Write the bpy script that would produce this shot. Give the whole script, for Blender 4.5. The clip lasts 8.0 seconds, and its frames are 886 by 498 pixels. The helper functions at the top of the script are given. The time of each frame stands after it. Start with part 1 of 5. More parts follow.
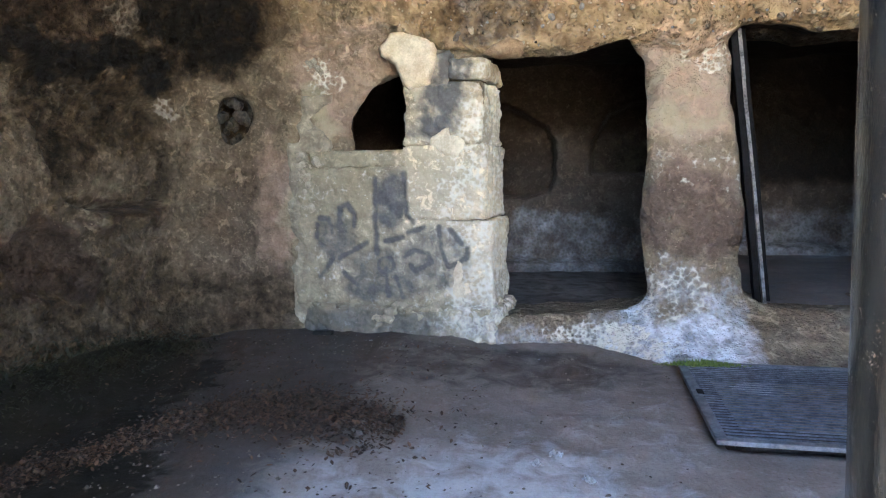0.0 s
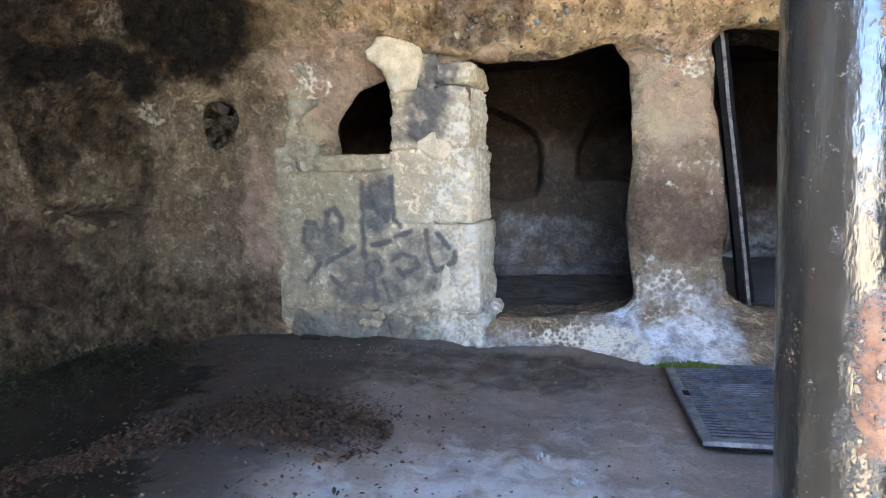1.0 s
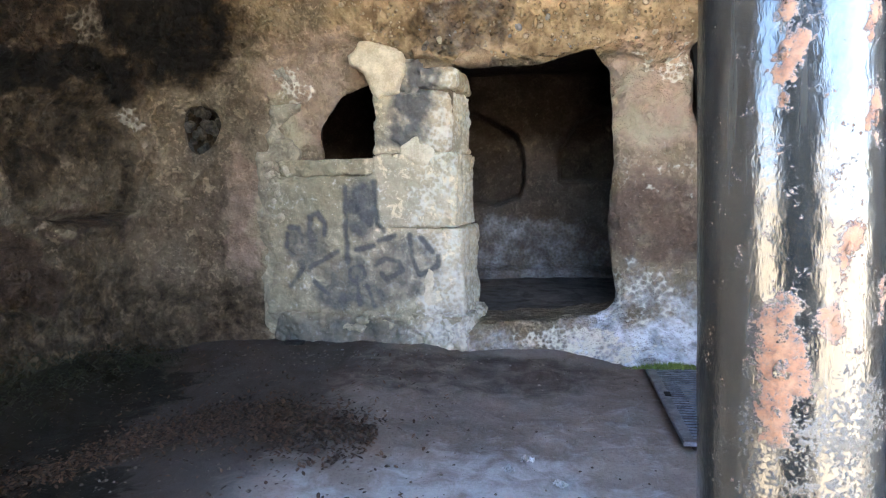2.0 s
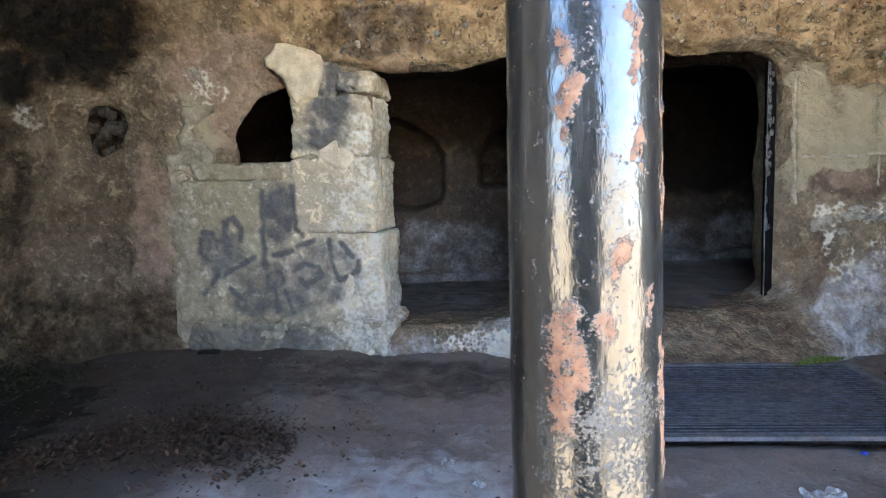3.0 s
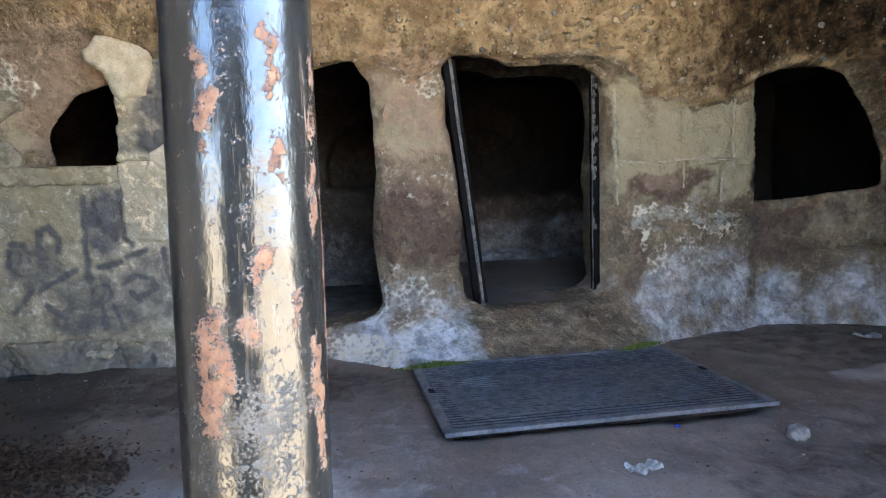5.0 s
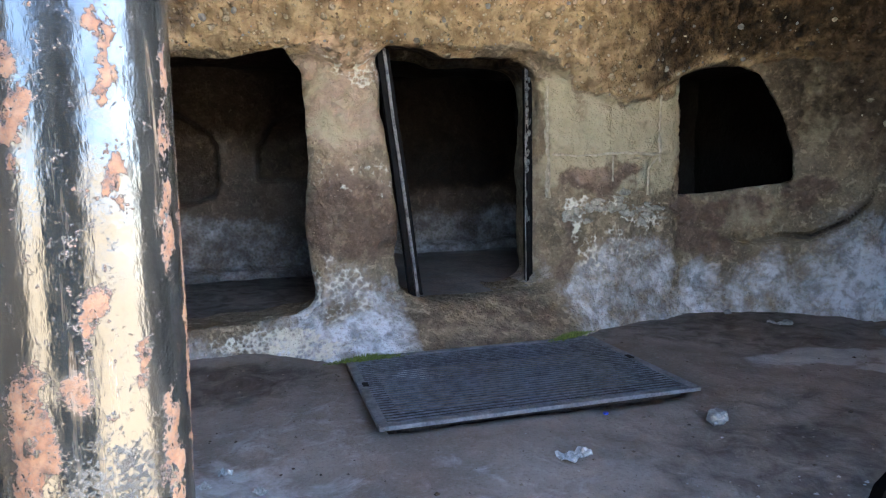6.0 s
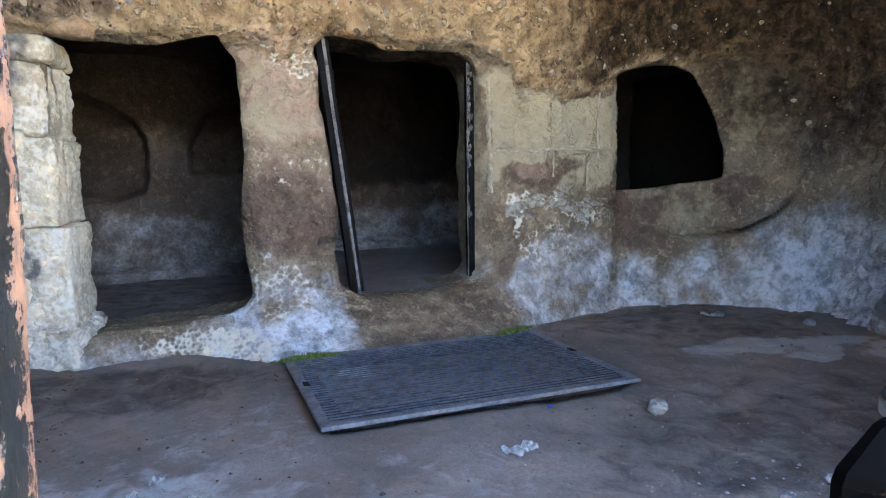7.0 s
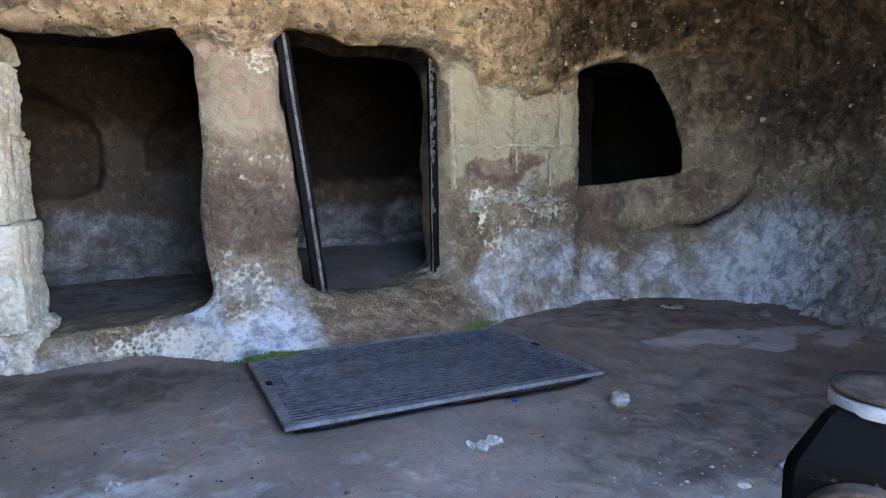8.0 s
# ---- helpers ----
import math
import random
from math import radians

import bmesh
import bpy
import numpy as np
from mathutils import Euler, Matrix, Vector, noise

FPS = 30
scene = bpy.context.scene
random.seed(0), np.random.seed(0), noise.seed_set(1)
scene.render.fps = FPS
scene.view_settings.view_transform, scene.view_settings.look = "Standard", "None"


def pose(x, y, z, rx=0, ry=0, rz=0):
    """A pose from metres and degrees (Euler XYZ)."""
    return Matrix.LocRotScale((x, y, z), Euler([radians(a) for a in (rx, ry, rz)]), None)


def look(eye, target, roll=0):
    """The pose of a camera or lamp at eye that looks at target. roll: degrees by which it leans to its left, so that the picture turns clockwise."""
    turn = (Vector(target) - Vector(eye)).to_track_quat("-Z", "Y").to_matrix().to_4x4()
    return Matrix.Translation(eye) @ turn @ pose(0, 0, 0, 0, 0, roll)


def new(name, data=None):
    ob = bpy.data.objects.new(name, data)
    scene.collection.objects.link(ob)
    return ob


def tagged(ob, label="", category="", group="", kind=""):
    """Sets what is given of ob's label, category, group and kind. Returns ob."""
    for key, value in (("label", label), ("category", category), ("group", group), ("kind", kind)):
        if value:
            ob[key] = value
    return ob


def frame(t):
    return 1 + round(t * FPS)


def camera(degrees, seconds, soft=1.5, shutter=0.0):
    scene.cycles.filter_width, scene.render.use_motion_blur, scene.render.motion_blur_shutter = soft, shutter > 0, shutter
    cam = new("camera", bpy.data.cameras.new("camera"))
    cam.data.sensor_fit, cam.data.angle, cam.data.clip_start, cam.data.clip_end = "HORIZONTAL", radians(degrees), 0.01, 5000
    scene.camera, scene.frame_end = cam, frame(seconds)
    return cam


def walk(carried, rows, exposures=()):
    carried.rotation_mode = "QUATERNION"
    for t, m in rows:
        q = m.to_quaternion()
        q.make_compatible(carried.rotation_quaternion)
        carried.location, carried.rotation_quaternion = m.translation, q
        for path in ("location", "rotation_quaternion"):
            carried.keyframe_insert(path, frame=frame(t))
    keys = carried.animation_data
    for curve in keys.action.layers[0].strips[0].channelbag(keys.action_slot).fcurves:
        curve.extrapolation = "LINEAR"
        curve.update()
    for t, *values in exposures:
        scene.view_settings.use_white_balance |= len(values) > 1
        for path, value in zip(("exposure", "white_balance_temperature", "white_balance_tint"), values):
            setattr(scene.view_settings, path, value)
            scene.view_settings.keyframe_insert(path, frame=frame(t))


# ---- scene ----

# ---------------------------------------------------------------- camera
cam = camera(69.48, 8.0, soft=1.2)
# seconds, x, y, z, pitch, roll, yaw
PATH = [
    (0, 0.0000, 0.0000, 1.4136, -6.61, 1.01, 11.90),
    (0.5, 0.0035, -0.0002, 1.4176, -6.64, 1.16, 11.26),
    (1, 0.0086, -0.0032, 1.4143, -6.29, 1.22, 10.81),
    (1.2, 0.0095, -0.0044, 1.4141, -6.22, 1.28, 10.62),
    (2.3, 0.0235, -0.0187, 1.4203, -5.91, 1.44, 7.92),
    (2.5, 0.0303, -0.0181, 1.4211, -5.91, 1.48, 6.47),
    (3, 0.0368, -0.0254, 1.4212, -5.76, 1.15, 2.44),
    (3.5, 0.0394, -0.0283, 1.4157, -5.52, 0.80, -0.58),
    (4, 0.0503, -0.0334, 1.4174, -5.52, 0.82, -4.43),
    (4.5, 0.0611, -0.0383, 1.4174, -5.49, 0.77, -8.08),
    (4.7, 0.0686, -0.0367, 1.4180, -5.55, 0.95, -9.15),
    (5.8, 0.0908, -0.0268, 1.4313, -6.38, 1.40, -15.38),
    (6, 0.0921, -0.0154, 1.4277, -6.63, 0.83, -16.50),
    (6.2, 0.0959, 0.0019, 1.4208, -6.77, 1.03, -17.52),
    (6.5, 0.0932, 0.0299, 1.4085, -6.76, 0.93, -19.30),
    (6.7, 0.0911, 0.0450, 1.4015, -6.85, 0.58, -20.29),
    (7, 0.0912, 0.0548, 1.3967, -6.86, 0.52, -21.90),
    (7.5, 0.1009, 0.0551, 1.3960, -7.04, 0.72, -23.87),
    (8, 0.1036, 0.0593, 1.3943, -7.22, 0.62, -25.04),
]
walk(cam, [(t, pose(x, y, z, 90 + p, r, w)) for t, x, y, z, p, r, w in PATH], exposures=[(0, 5.24, 5950, 9.6), (1.2, 5.24, 5950, 9.6), (2.5, 4.98, 5980, 9.3), (3.5, 4.72, 6000, 9.2), (4.5, 4.76, 6000, 9.2), (6, 4.9, 5980, 8.8), (7, 5.18, 5740, 9.2), (8, 5.2, 5700, 9.2)])

# ---------------------------------------------------------------- daylight
SUN_UP, SUN_ROUND = radians(52), radians(86)
world = bpy.data.worlds.new("sky")
scene.world = world
world.use_nodes = True
wn = world.node_tree.nodes
sky = wn.new("ShaderNodeTexSky")
sky.sky_type, sky.sun_disc, sky.sun_elevation, sky.sun_rotation = "NISHITA", False, SUN_UP, SUN_ROUND
world.node_tree.links.new(sky.outputs[0], wn["Background"].inputs[0])
wn["Background"].inputs[1].default_value = 0.12
lamp = bpy.data.lights.new("sun", "SUN")
lamp.energy, lamp.angle, lamp.color = 4.0, radians(0.5), (1.0, 0.95, 0.87)
sun = new("sun", lamp)
sun.matrix_world = look((math.sin(SUN_ROUND) * math.cos(SUN_UP) * 30, math.cos(SUN_ROUND) * math.cos(SUN_UP) * 30, math.sin(SUN_UP) * 30), (0, 0, 0))


# ---------------------------------------------------------------- materials
class Nodes:
    """Short forms for the nodes of one material."""

    def __init__(self, name):
        self.mat = bpy.data.materials.new(name)
        self.mat.use_nodes = True
        self.tree = self.mat.node_tree
        self.bsdf = self.tree.nodes["Principled BSDF"]
        self.pos = self.add("ShaderNodeNewGeometry").outputs["Position"]

    def add(self, kind):
        return self.tree.nodes.new(kind)

    def put(self, socket, value):
        if isinstance(value, bpy.types.NodeSocket):
            self.tree.links.new(value, socket)
        elif isinstance(value, tuple) and len(value) == 3 and socket.type == "RGBA":
            socket.default_value = (*value, 1)
        else:
            socket.default_value = value

    def noise(self, scale, detail=5.0, rough=0.6, at=None, warp=0.0):
        n = self.add("ShaderNodeTexNoise")
        self.put(n.inputs["Vector"], at or self.pos)
        n.inputs["Scale"].default_value, n.inputs["Detail"].default_value = scale, detail
        n.inputs["Roughness"].default_value, n.inputs["Distortion"].default_value = rough, warp
        return n.outputs["Fac"]

    def cells(self, scale, feature="F1", at=None, rand=1.0):
        n = self.add("ShaderNodeTexVoronoi")
        n.feature = feature
        self.put(n.inputs["Vector"], at or self.pos)
        n.inputs["Scale"].default_value, n.inputs["Randomness"].default_value = scale, rand
        return n

    def math(self, op, a, b=0.0, c=0.0):
        n = self.add("ShaderNodeMath")
        n.operation = op
        for s, v in zip(n.inputs, (a, b, c)):
            self.put(s, v)
        return n.outputs[0]

    def step(self, value, lo, hi, a=0.0, b=1.0):
        n = self.add("ShaderNodeMapRange")
        n.interpolation_type = "SMOOTHSTEP"
        for s, v in zip(n.inputs, (value, lo, hi, a, b)):
            self.put(s, v)
        return n.outputs[0]

    def mix(self, fac, a, b, blend="MIX"):
        n = self.add("ShaderNodeMix")
        n.data_type, n.blend_type = "RGBA", blend
        self.put(n.inputs[0], fac)
        self.put(n.inputs[6], a)
        self.put(n.inputs[7], b)
        return n.outputs[2]

    def stretch(self, x, y, z, at=None):
        n = self.add("ShaderNodeMapping")
        self.put(n.inputs["Vector"], at or self.pos)
        n.inputs["Scale"].default_value = (x, y, z)
        return n.outputs[0]

    def zone(self, name):
        n = self.add("ShaderNodeAttribute")
        n.attribute_name = name
        sep = self.add("ShaderNodeSeparateColor")
        self.put(sep.inputs[0], n.outputs["Color"])
        return (*sep.outputs, n.outputs["Alpha"])

    def ragged(self, mask, noise, spread=0.7, lo=0.42, hi=0.58):
        """A soft zone with a broken edge."""
        return self.step(self.math("MULTIPLY_ADD", self.math("SUBTRACT", noise, 0.5), spread, mask), lo, hi)

    def finish(self, color, rough=0.9, height=None, bump=0.4, dist=0.02, metal=0.0, spec=0.3):
        self.put(self.bsdf.inputs["Base Color"], color)
        self.put(self.bsdf.inputs["Roughness"], rough)
        self.put(self.bsdf.inputs["Metallic"], metal)
        self.bsdf.inputs["Specular IOR Level"].default_value = spec
        if height is not None:
            n = self.add("ShaderNodeBump")
            n.inputs["Strength"].default_value, n.inputs["Distance"].default_value = bump, dist
            self.put(n.inputs["Height"], height)
            self.put(self.bsdf.inputs["Normal"], n.outputs[0])
        return self.mat


def rock_material(name, light, dark, deep=0.034, cracked=0.5, speckle=0.48, patchy=(1.1, 0.8), spread=1.3):
    """Volcanic tuff with zones of salt, soot and painted shade, pebbles, moss, pink wash, cream plaster, brown stain.
    """
    n = Nodes(name)
    big, mid, fine = n.noise(1.6, 6, 0.6), n.noise(7, 6, 0.58, warp=0.4), n.noise(38, 4, 0.6)
    salt, soot_shade, pebble, moss = n.zone("zone_a")
    pink, cream, brown, pale = n.zone("zone_b")
    col = n.mix(n.step(big, 0.35, 0.68), dark, light)
    patch = n.noise(3.3, 6, 0.6, warp=0.35)
    col = n.mix(n.step(patch, 0.5, 0.64, 0.0, 0.75), col, tuple(c * (0.45 if light[0] < 0.5 else 0.72) for c in light))
    col = n.mix(n.step(mid, 0.42, 0.66, 0.0, 0.6 if light[0] < 0.5 else 0.5), col, tuple(c * 0.6 for c in light))
    col = n.mix(n.step(n.noise(12, 5, 0.6, warp=0.7), 0.54, 0.63, 0.0, 0.6), col, tuple(min(1, c * 1.45) for c in light))
    col = n.mix(n.step(fine, 0.52, 0.72, 0.0, 0.38), col, tuple(min(1, c * 1.5) for c in light))
    col = n.mix(n.step(fine, 0.46, 0.3, 0.0, 0.5 if light[0] < 0.5 else 0.15), col, tuple(c * 0.35 for c in light))
    # conglomerate: stones of many sizes in a brown matrix
    c1, c2 = n.cells(9.0), n.cells(26.0)
    matrix = n.mix(n.step(mid, 0.3, 0.7), (0.2, 0.135, 0.075), (0.5, 0.37, 0.22))
    s1 = n.math("MULTIPLY", n.step(n.math("ADD", c1.outputs["Distance"], n.math("MULTIPLY", fine, 0.2)), 0.26, 0.38, 1.0, 0.0), n.step(n.noise(3.1, 2), 0.4, 0.48))
    s2 = n.math("MULTIPLY", n.step(c2.outputs["Distance"], 0.22, 0.36, 1.0, 0.0), n.step(n.noise(11, 2), 0.42, 0.52))
    tint1, tint2 = n.mix(c1.outputs["Color"], (0.13, 0.088, 0.055), (0.74, 0.62, 0.46)), n.mix(c2.outputs["Color"], (0.17, 0.115, 0.07), (0.68, 0.56, 0.4))
    cong = n.mix(s2, n.mix(s1, matrix, tint1), tint2)
    col = n.mix(n.ragged(pebble, big, 0.5, 0.35, 0.65), col, cong)
    stain = n.mix(fine, (0.075, 0.054, 0.046), (0.19, 0.138, 0.118)) if light[0] < 0.5 else n.mix(fine, (0.2, 0.182, 0.13), (0.34, 0.305, 0.22))
    stain = n.mix(0.5, stain, n.mix(1.0, col, (0.58, 0.48, 0.45) if light[0] < 0.5 else (0.62, 0.61, 0.55), "MULTIPLY"))
    col = n.mix(n.math("MULTIPLY", n.ragged(brown, mid, 1.2, 0.2, 0.85), 0.9), col, stain)
    wash = n.mix(0.4, n.mix(mid, (0.42, 0.31, 0.245), (0.66, 0.52, 0.42)), n.mix(1.0, col, (1.3, 1.0, 0.86), "MULTIPLY"))
    col = n.mix(n.math("MULTIPLY", n.ragged(pink, mid, 1.3, 0.2, 1.0), 0.8), col, wash)
    flake = n.noise(5.5, 6, 0.6, warp=0.6)
    col = n.mix(n.math("MULTIPLY", n.ragged(cream, flake, 0.9, 0.34, 0.72), 0.85), col, n.mix(mid, (0.33, 0.285, 0.18), (0.54, 0.475, 0.335)))
    grains = n.cells(27.0)
    crust = n.math("ADD", n.math("MULTIPLY", n.noise(9, 6, 0.6, warp=0.25), 0.7), n.math("MULTIPLY", grains.outputs["Distance"], 0.32))
    col = n.mix(n.math("MULTIPLY", n.ragged(n.math("MULTIPLY", salt, n.step(patch, 0.3, 0.62, *patchy)), crust, speckle, 0.2, 0.92), n.step(n.noise(26, 4, 0.6), 0.34, 0.5, 0.6, 0.97)), col, n.mix(n.step(n.noise(6.5, 7, 0.62, warp=0.3), 0.36, 0.6), (0.33, 0.345, 0.375), (0.72, 0.74, 0.78)))
    pock = n.math("MULTIPLY", n.step(n.math("ADD", grains.outputs["Distance"], n.math("MULTIPLY", fine, 0.2)), 0.19, 0.25, 1.0, 0.0), n.step(n.noise(5.0, 3, 0.5), 0.5, 0.58))
    col = n.mix(n.math("MULTIPLY", pock, 0.6), col, tuple(c * 0.42 for c in light))
    col = n.mix(n.ragged(pale, crust, 1.5, 0.44, 0.74), col, (0.7, 0.66, 0.56))
    # pale flakes and chips
    chips = n.cells(22.0, at=n.stretch(1, 1, 1.5))
    chip = n.math("MULTIPLY", n.step(n.math("ADD", chips.outputs["Distance"], n.math("MULTIPLY", fine, 0.25)), 0.24, 0.3, 1.0, 0.0), n.step(n.noise(4.2, 5, 0.65), 0.5, 0.6))
    col = n.mix(n.math("MULTIPLY", chip, 0.5), col, n.mix(chips.outputs["Color"], tuple(min(1, c * 1.2) for c in light), tuple(min(0.85, c * 2.1) for c in light)))
    # soot and painted shade share one film: thin where it only tones the stone, solid where it is thick
    film = n.noise(9, 6, 0.62, warp=0.3)
    if light[0] < 0.5:
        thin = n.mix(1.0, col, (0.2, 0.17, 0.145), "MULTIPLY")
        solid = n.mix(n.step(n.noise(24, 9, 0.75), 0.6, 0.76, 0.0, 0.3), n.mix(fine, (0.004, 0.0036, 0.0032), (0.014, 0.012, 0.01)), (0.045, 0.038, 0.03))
        col = n.mix(n.ragged(soot_shade, film, spread * 0.6, 0.15, 0.86), col, n.mix(n.ragged(soot_shade, film, spread * 0.8, 0.62, 1.0), thin, solid))
    else:
        paint = n.mix(n.step(n.noise(24, 9, 0.75), 0.58, 0.72, 0.0, 0.5), n.mix(fine, (0.06, 0.062, 0.066), (0.15, 0.152, 0.158)), (0.3, 0.3, 0.305))
        col = n.mix(n.math("MULTIPLY", n.ragged(soot_shade, mid, spread, 0.15, 0.87), 0.93), col, paint)
    col = n.mix(n.ragged(moss, crust, 1.3, 0.42, 0.62), col, n.mix(fine, (0.01, 0.011, 0.007), (0.035, 0.036, 0.018)))
    bent = n.add("ShaderNodeVectorMath")
    bent.operation = "MULTIPLY_ADD"
    wob = n.add("ShaderNodeTexNoise")
    wob.inputs["Scale"].default_value, wob.inputs["Detail"].default_value = 2.4, 6
    n.put(wob.inputs["Vector"], n.pos)
    n.put(bent.inputs[0], wob.outputs["Color"])
    bent.inputs[1].default_value = (0.55, 0.55, 0.55)
    n.put(bent.inputs[2], n.pos)
    seam = n.cells(1.5, "DISTANCE_TO_EDGE", at=bent.outputs[0]).outputs["Distance"]
    crack = n.math("MULTIPLY", n.step(seam, 0.0, 0.011, 1.0, 0.0), n.step(n.noise(1.9, 3), 0.57, 0.63))
    col = n.mix(n.math("MULTIPLY", crack, cracked), col, (0.03, 0.024, 0.018))
    pits = n.step(n.cells(34).outputs["Distance"], 0.0, 0.35)
    # broken layers: small terraces with crisp edges at two scales
    layer, scale2 = n.noise(5.5, 5, 0.55, warp=0.3), n.noise(14, 4, 0.55)
    terrace = n.math("ADD", n.math("ADD", n.step(layer, 0.44, 0.465), n.step(layer, 0.54, 0.565)), n.math("MULTIPLY", n.math("ADD", n.step(scale2, 0.45, 0.49), n.step(scale2, 0.56, 0.6)), 0.5))
    h = n.math("ADD", n.math("MULTIPLY", n.noise(7, 3, 0.5, warp=0.4), 1.5), n.math("MULTIPLY", n.noise(38, 2, 0.5), 0.3))
    h = n.math("ADD", h, n.math("MULTIPLY", n.noise(3.3, 3, 0.5, warp=0.35), 2.6))
    h = n.math("ADD", h, n.math("MULTIPLY", terrace, 0.16))
    h = n.math("SUBTRACT", h, n.math("MULTIPLY", crack, 1.2 * cracked))
    h = n.math("ADD", h, n.math("MULTIPLY", pits, 0.26))
    h = n.math("ADD", h, n.math("MULTIPLY", chip, 0.32))
    h = n.math("SUBTRACT", h, n.math("MULTIPLY", pock, 0.3))
    h = n.math("ADD", h, n.math("MULTIPLY", n.math("MULTIPLY", n.math("ADD", s1, s2), pebble), 1.3))
    h = n.math("ADD", h, n.math("MULTIPLY", n.ragged(cream, flake, 1.1, 0.44, 0.54), 0.22))
    return n.finish(col, 0.93, h, 1.0, deep, spec=0.2)


ROCK = rock_material("tuff rock", (0.315, 0.252, 0.172), (0.15, 0.116, 0.078), cracked=0.2)
BLOCK = rock_material("limestone block", (0.68, 0.585, 0.415), (0.45, 0.39, 0.28), 0.013, 0.3, spread=0.35)
# Same tuff at about half the tone, so the rooms look unlit.
ROOM = rock_material("smoothed tuff, darkened", (0.16, 0.13, 0.096), (0.08, 0.064, 0.048), 0.018, 0.2, 0.35, (1.05, 0.85), 0.5)


def floor_material():
    n = Nodes("trodden earth")
    big, mid, fine = n.noise(0.9, 6, 0.6), n.noise(5, 8, 0.65, warp=0.6), n.noise(60, 5, 0.7)
    dust, damp, leafy, moss = n.zone("zone_a")
    col = n.mix(n.step(big, 0.35, 0.65), (0.158, 0.132, 0.113), (0.25, 0.214, 0.188))
    col = n.mix(n.step(n.noise(5, 5, 0.55, warp=0.3), 0.45, 0.72, 0, 0.4), col, (0.13, 0.105, 0.085))
    col = n.mix(n.step(n.noise(17, 8, 0.7), 0.52, 0.68, 0, 0.5), col, (0.3, 0.27, 0.245))
    col = n.mix(n.step(fine, 0.52, 0.72, 0, 0.3), col, (0.33, 0.31, 0.29))
    col = n.mix(n.step(fine, 0.46, 0.32, 0, 0.5), col, (0.07, 0.055, 0.045))
    col = n.mix(n.math("MULTIPLY", n.ragged(dust, mid, 1.2, 0.35, 0.75), 0.75), col, n.mix(fine, (0.38, 0.375, 0.38), (0.56, 0.56, 0.57)))
    # The darkest tones here also carry shade: the dim left floor and the pit.
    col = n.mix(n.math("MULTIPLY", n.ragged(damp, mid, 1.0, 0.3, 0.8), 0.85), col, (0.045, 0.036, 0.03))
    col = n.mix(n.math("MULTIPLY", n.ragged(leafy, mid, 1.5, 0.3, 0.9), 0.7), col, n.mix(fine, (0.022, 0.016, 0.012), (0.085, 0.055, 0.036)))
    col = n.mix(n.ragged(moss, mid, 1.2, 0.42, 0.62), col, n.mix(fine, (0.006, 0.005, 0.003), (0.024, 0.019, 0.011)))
    h = n.math("ADD", n.math("MULTIPLY", n.noise(5, 3, 0.5, warp=0.3), 1.2), n.math("ADD", n.math("MULTIPLY", fine, 0.22), n.math("MULTIPLY", n.noise(17, 3, 0.5), 0.3)))
    return n.finish(col, n.step(mid, 0.3, 0.8, 0.72, 0.95), h, 0.7, 0.022, spec=0.3)


FLOOR = floor_material()


def plain(name, a, b, scale, rough=0.8, metal=0.0, bump=0.3, dist=0.004, spec=0.4):
    """Two tones broken up at two scales."""
    n = Nodes(name)
    m = n.math("ADD", n.math("MULTIPLY", n.noise(scale, 6, 0.65), 0.65), n.math("MULTIPLY", n.noise(scale * 7, 4, 0.6), 0.35))
    return n.finish(n.mix(n.step(m, 0.36, 0.64), a, b), rough, m, bump, dist, metal, spec)


GRATE = plain("worn galvanised steel", (0.065, 0.075, 0.1), (0.21, 0.225, 0.27), 14, 0.5, 0.55, 0.3, 0.002)
GRATE_FRAME = plain("worn grey steel plate", (0.095, 0.104, 0.12), (0.23, 0.243, 0.265), 10, 0.55, 0.3, 0.3, 0.002)
FRAME_STEEL = plain("scuffed dark steel", (0.003, 0.003, 0.0035), (0.009, 0.009, 0.01), 10, 0.55, 0.0, 0.3, 0.002, 0.06)
BRIGHT_STEEL = plain("bare bright steel edge", (0.035, 0.035, 0.035), (0.24, 0.235, 0.23), 9, 0.5, 0.0, 0.2, 0.002, 0.3)
FOAM = plain("grey mounting mortar", (0.02, 0.02, 0.02), (0.2, 0.195, 0.19), 30, 0.8, 0.0, 0.6, 0.01)
# Toned dark to pass for the shaded gap under the grate.
CURB = plain("darkened concrete curb", (0.02, 0.017, 0.015), (0.07, 0.06, 0.055), 12, 0.9, 0.0, 0.6, 0.01)
STONE = plain("pale limestone", (0.16, 0.16, 0.16), (0.3, 0.3, 0.295), 25, 0.9, 0.0, 0.6, 0.01)
DIRT = plain("dark soil", (0.03, 0.024, 0.018), (0.1, 0.075, 0.055), 22, 0.95)
CLAY = plain("crumbling tan mortar", (0.3, 0.26, 0.19), (0.52, 0.46, 0.35), 22, 0.95, 0.0, 0.7, 0.01)
CRUST = plain("flaking lime crust", (0.17, 0.15, 0.115), (0.44, 0.41, 0.345), 16, 0.95, 0.0, 0.8, 0.014)
TAN = plain("rusty tan stone", (0.19, 0.13, 0.08), (0.4, 0.29, 0.185), 18, 0.95, 0.0, 0.7, 0.012)
CRUMB = plain("tan earth crumbs", (0.09, 0.075, 0.06), (0.22, 0.19, 0.155), 22, 0.95)
RUBBLE = plain("dull grey rubble", (0.022, 0.018, 0.014), (0.085, 0.07, 0.052), 22, 0.95, 0.0, 0.7, 0.01)
PAPER = plain("crumpled white paper", (0.22, 0.22, 0.215), (0.42, 0.42, 0.41), 40, 0.75, 0.0, 0.2, 0.002)
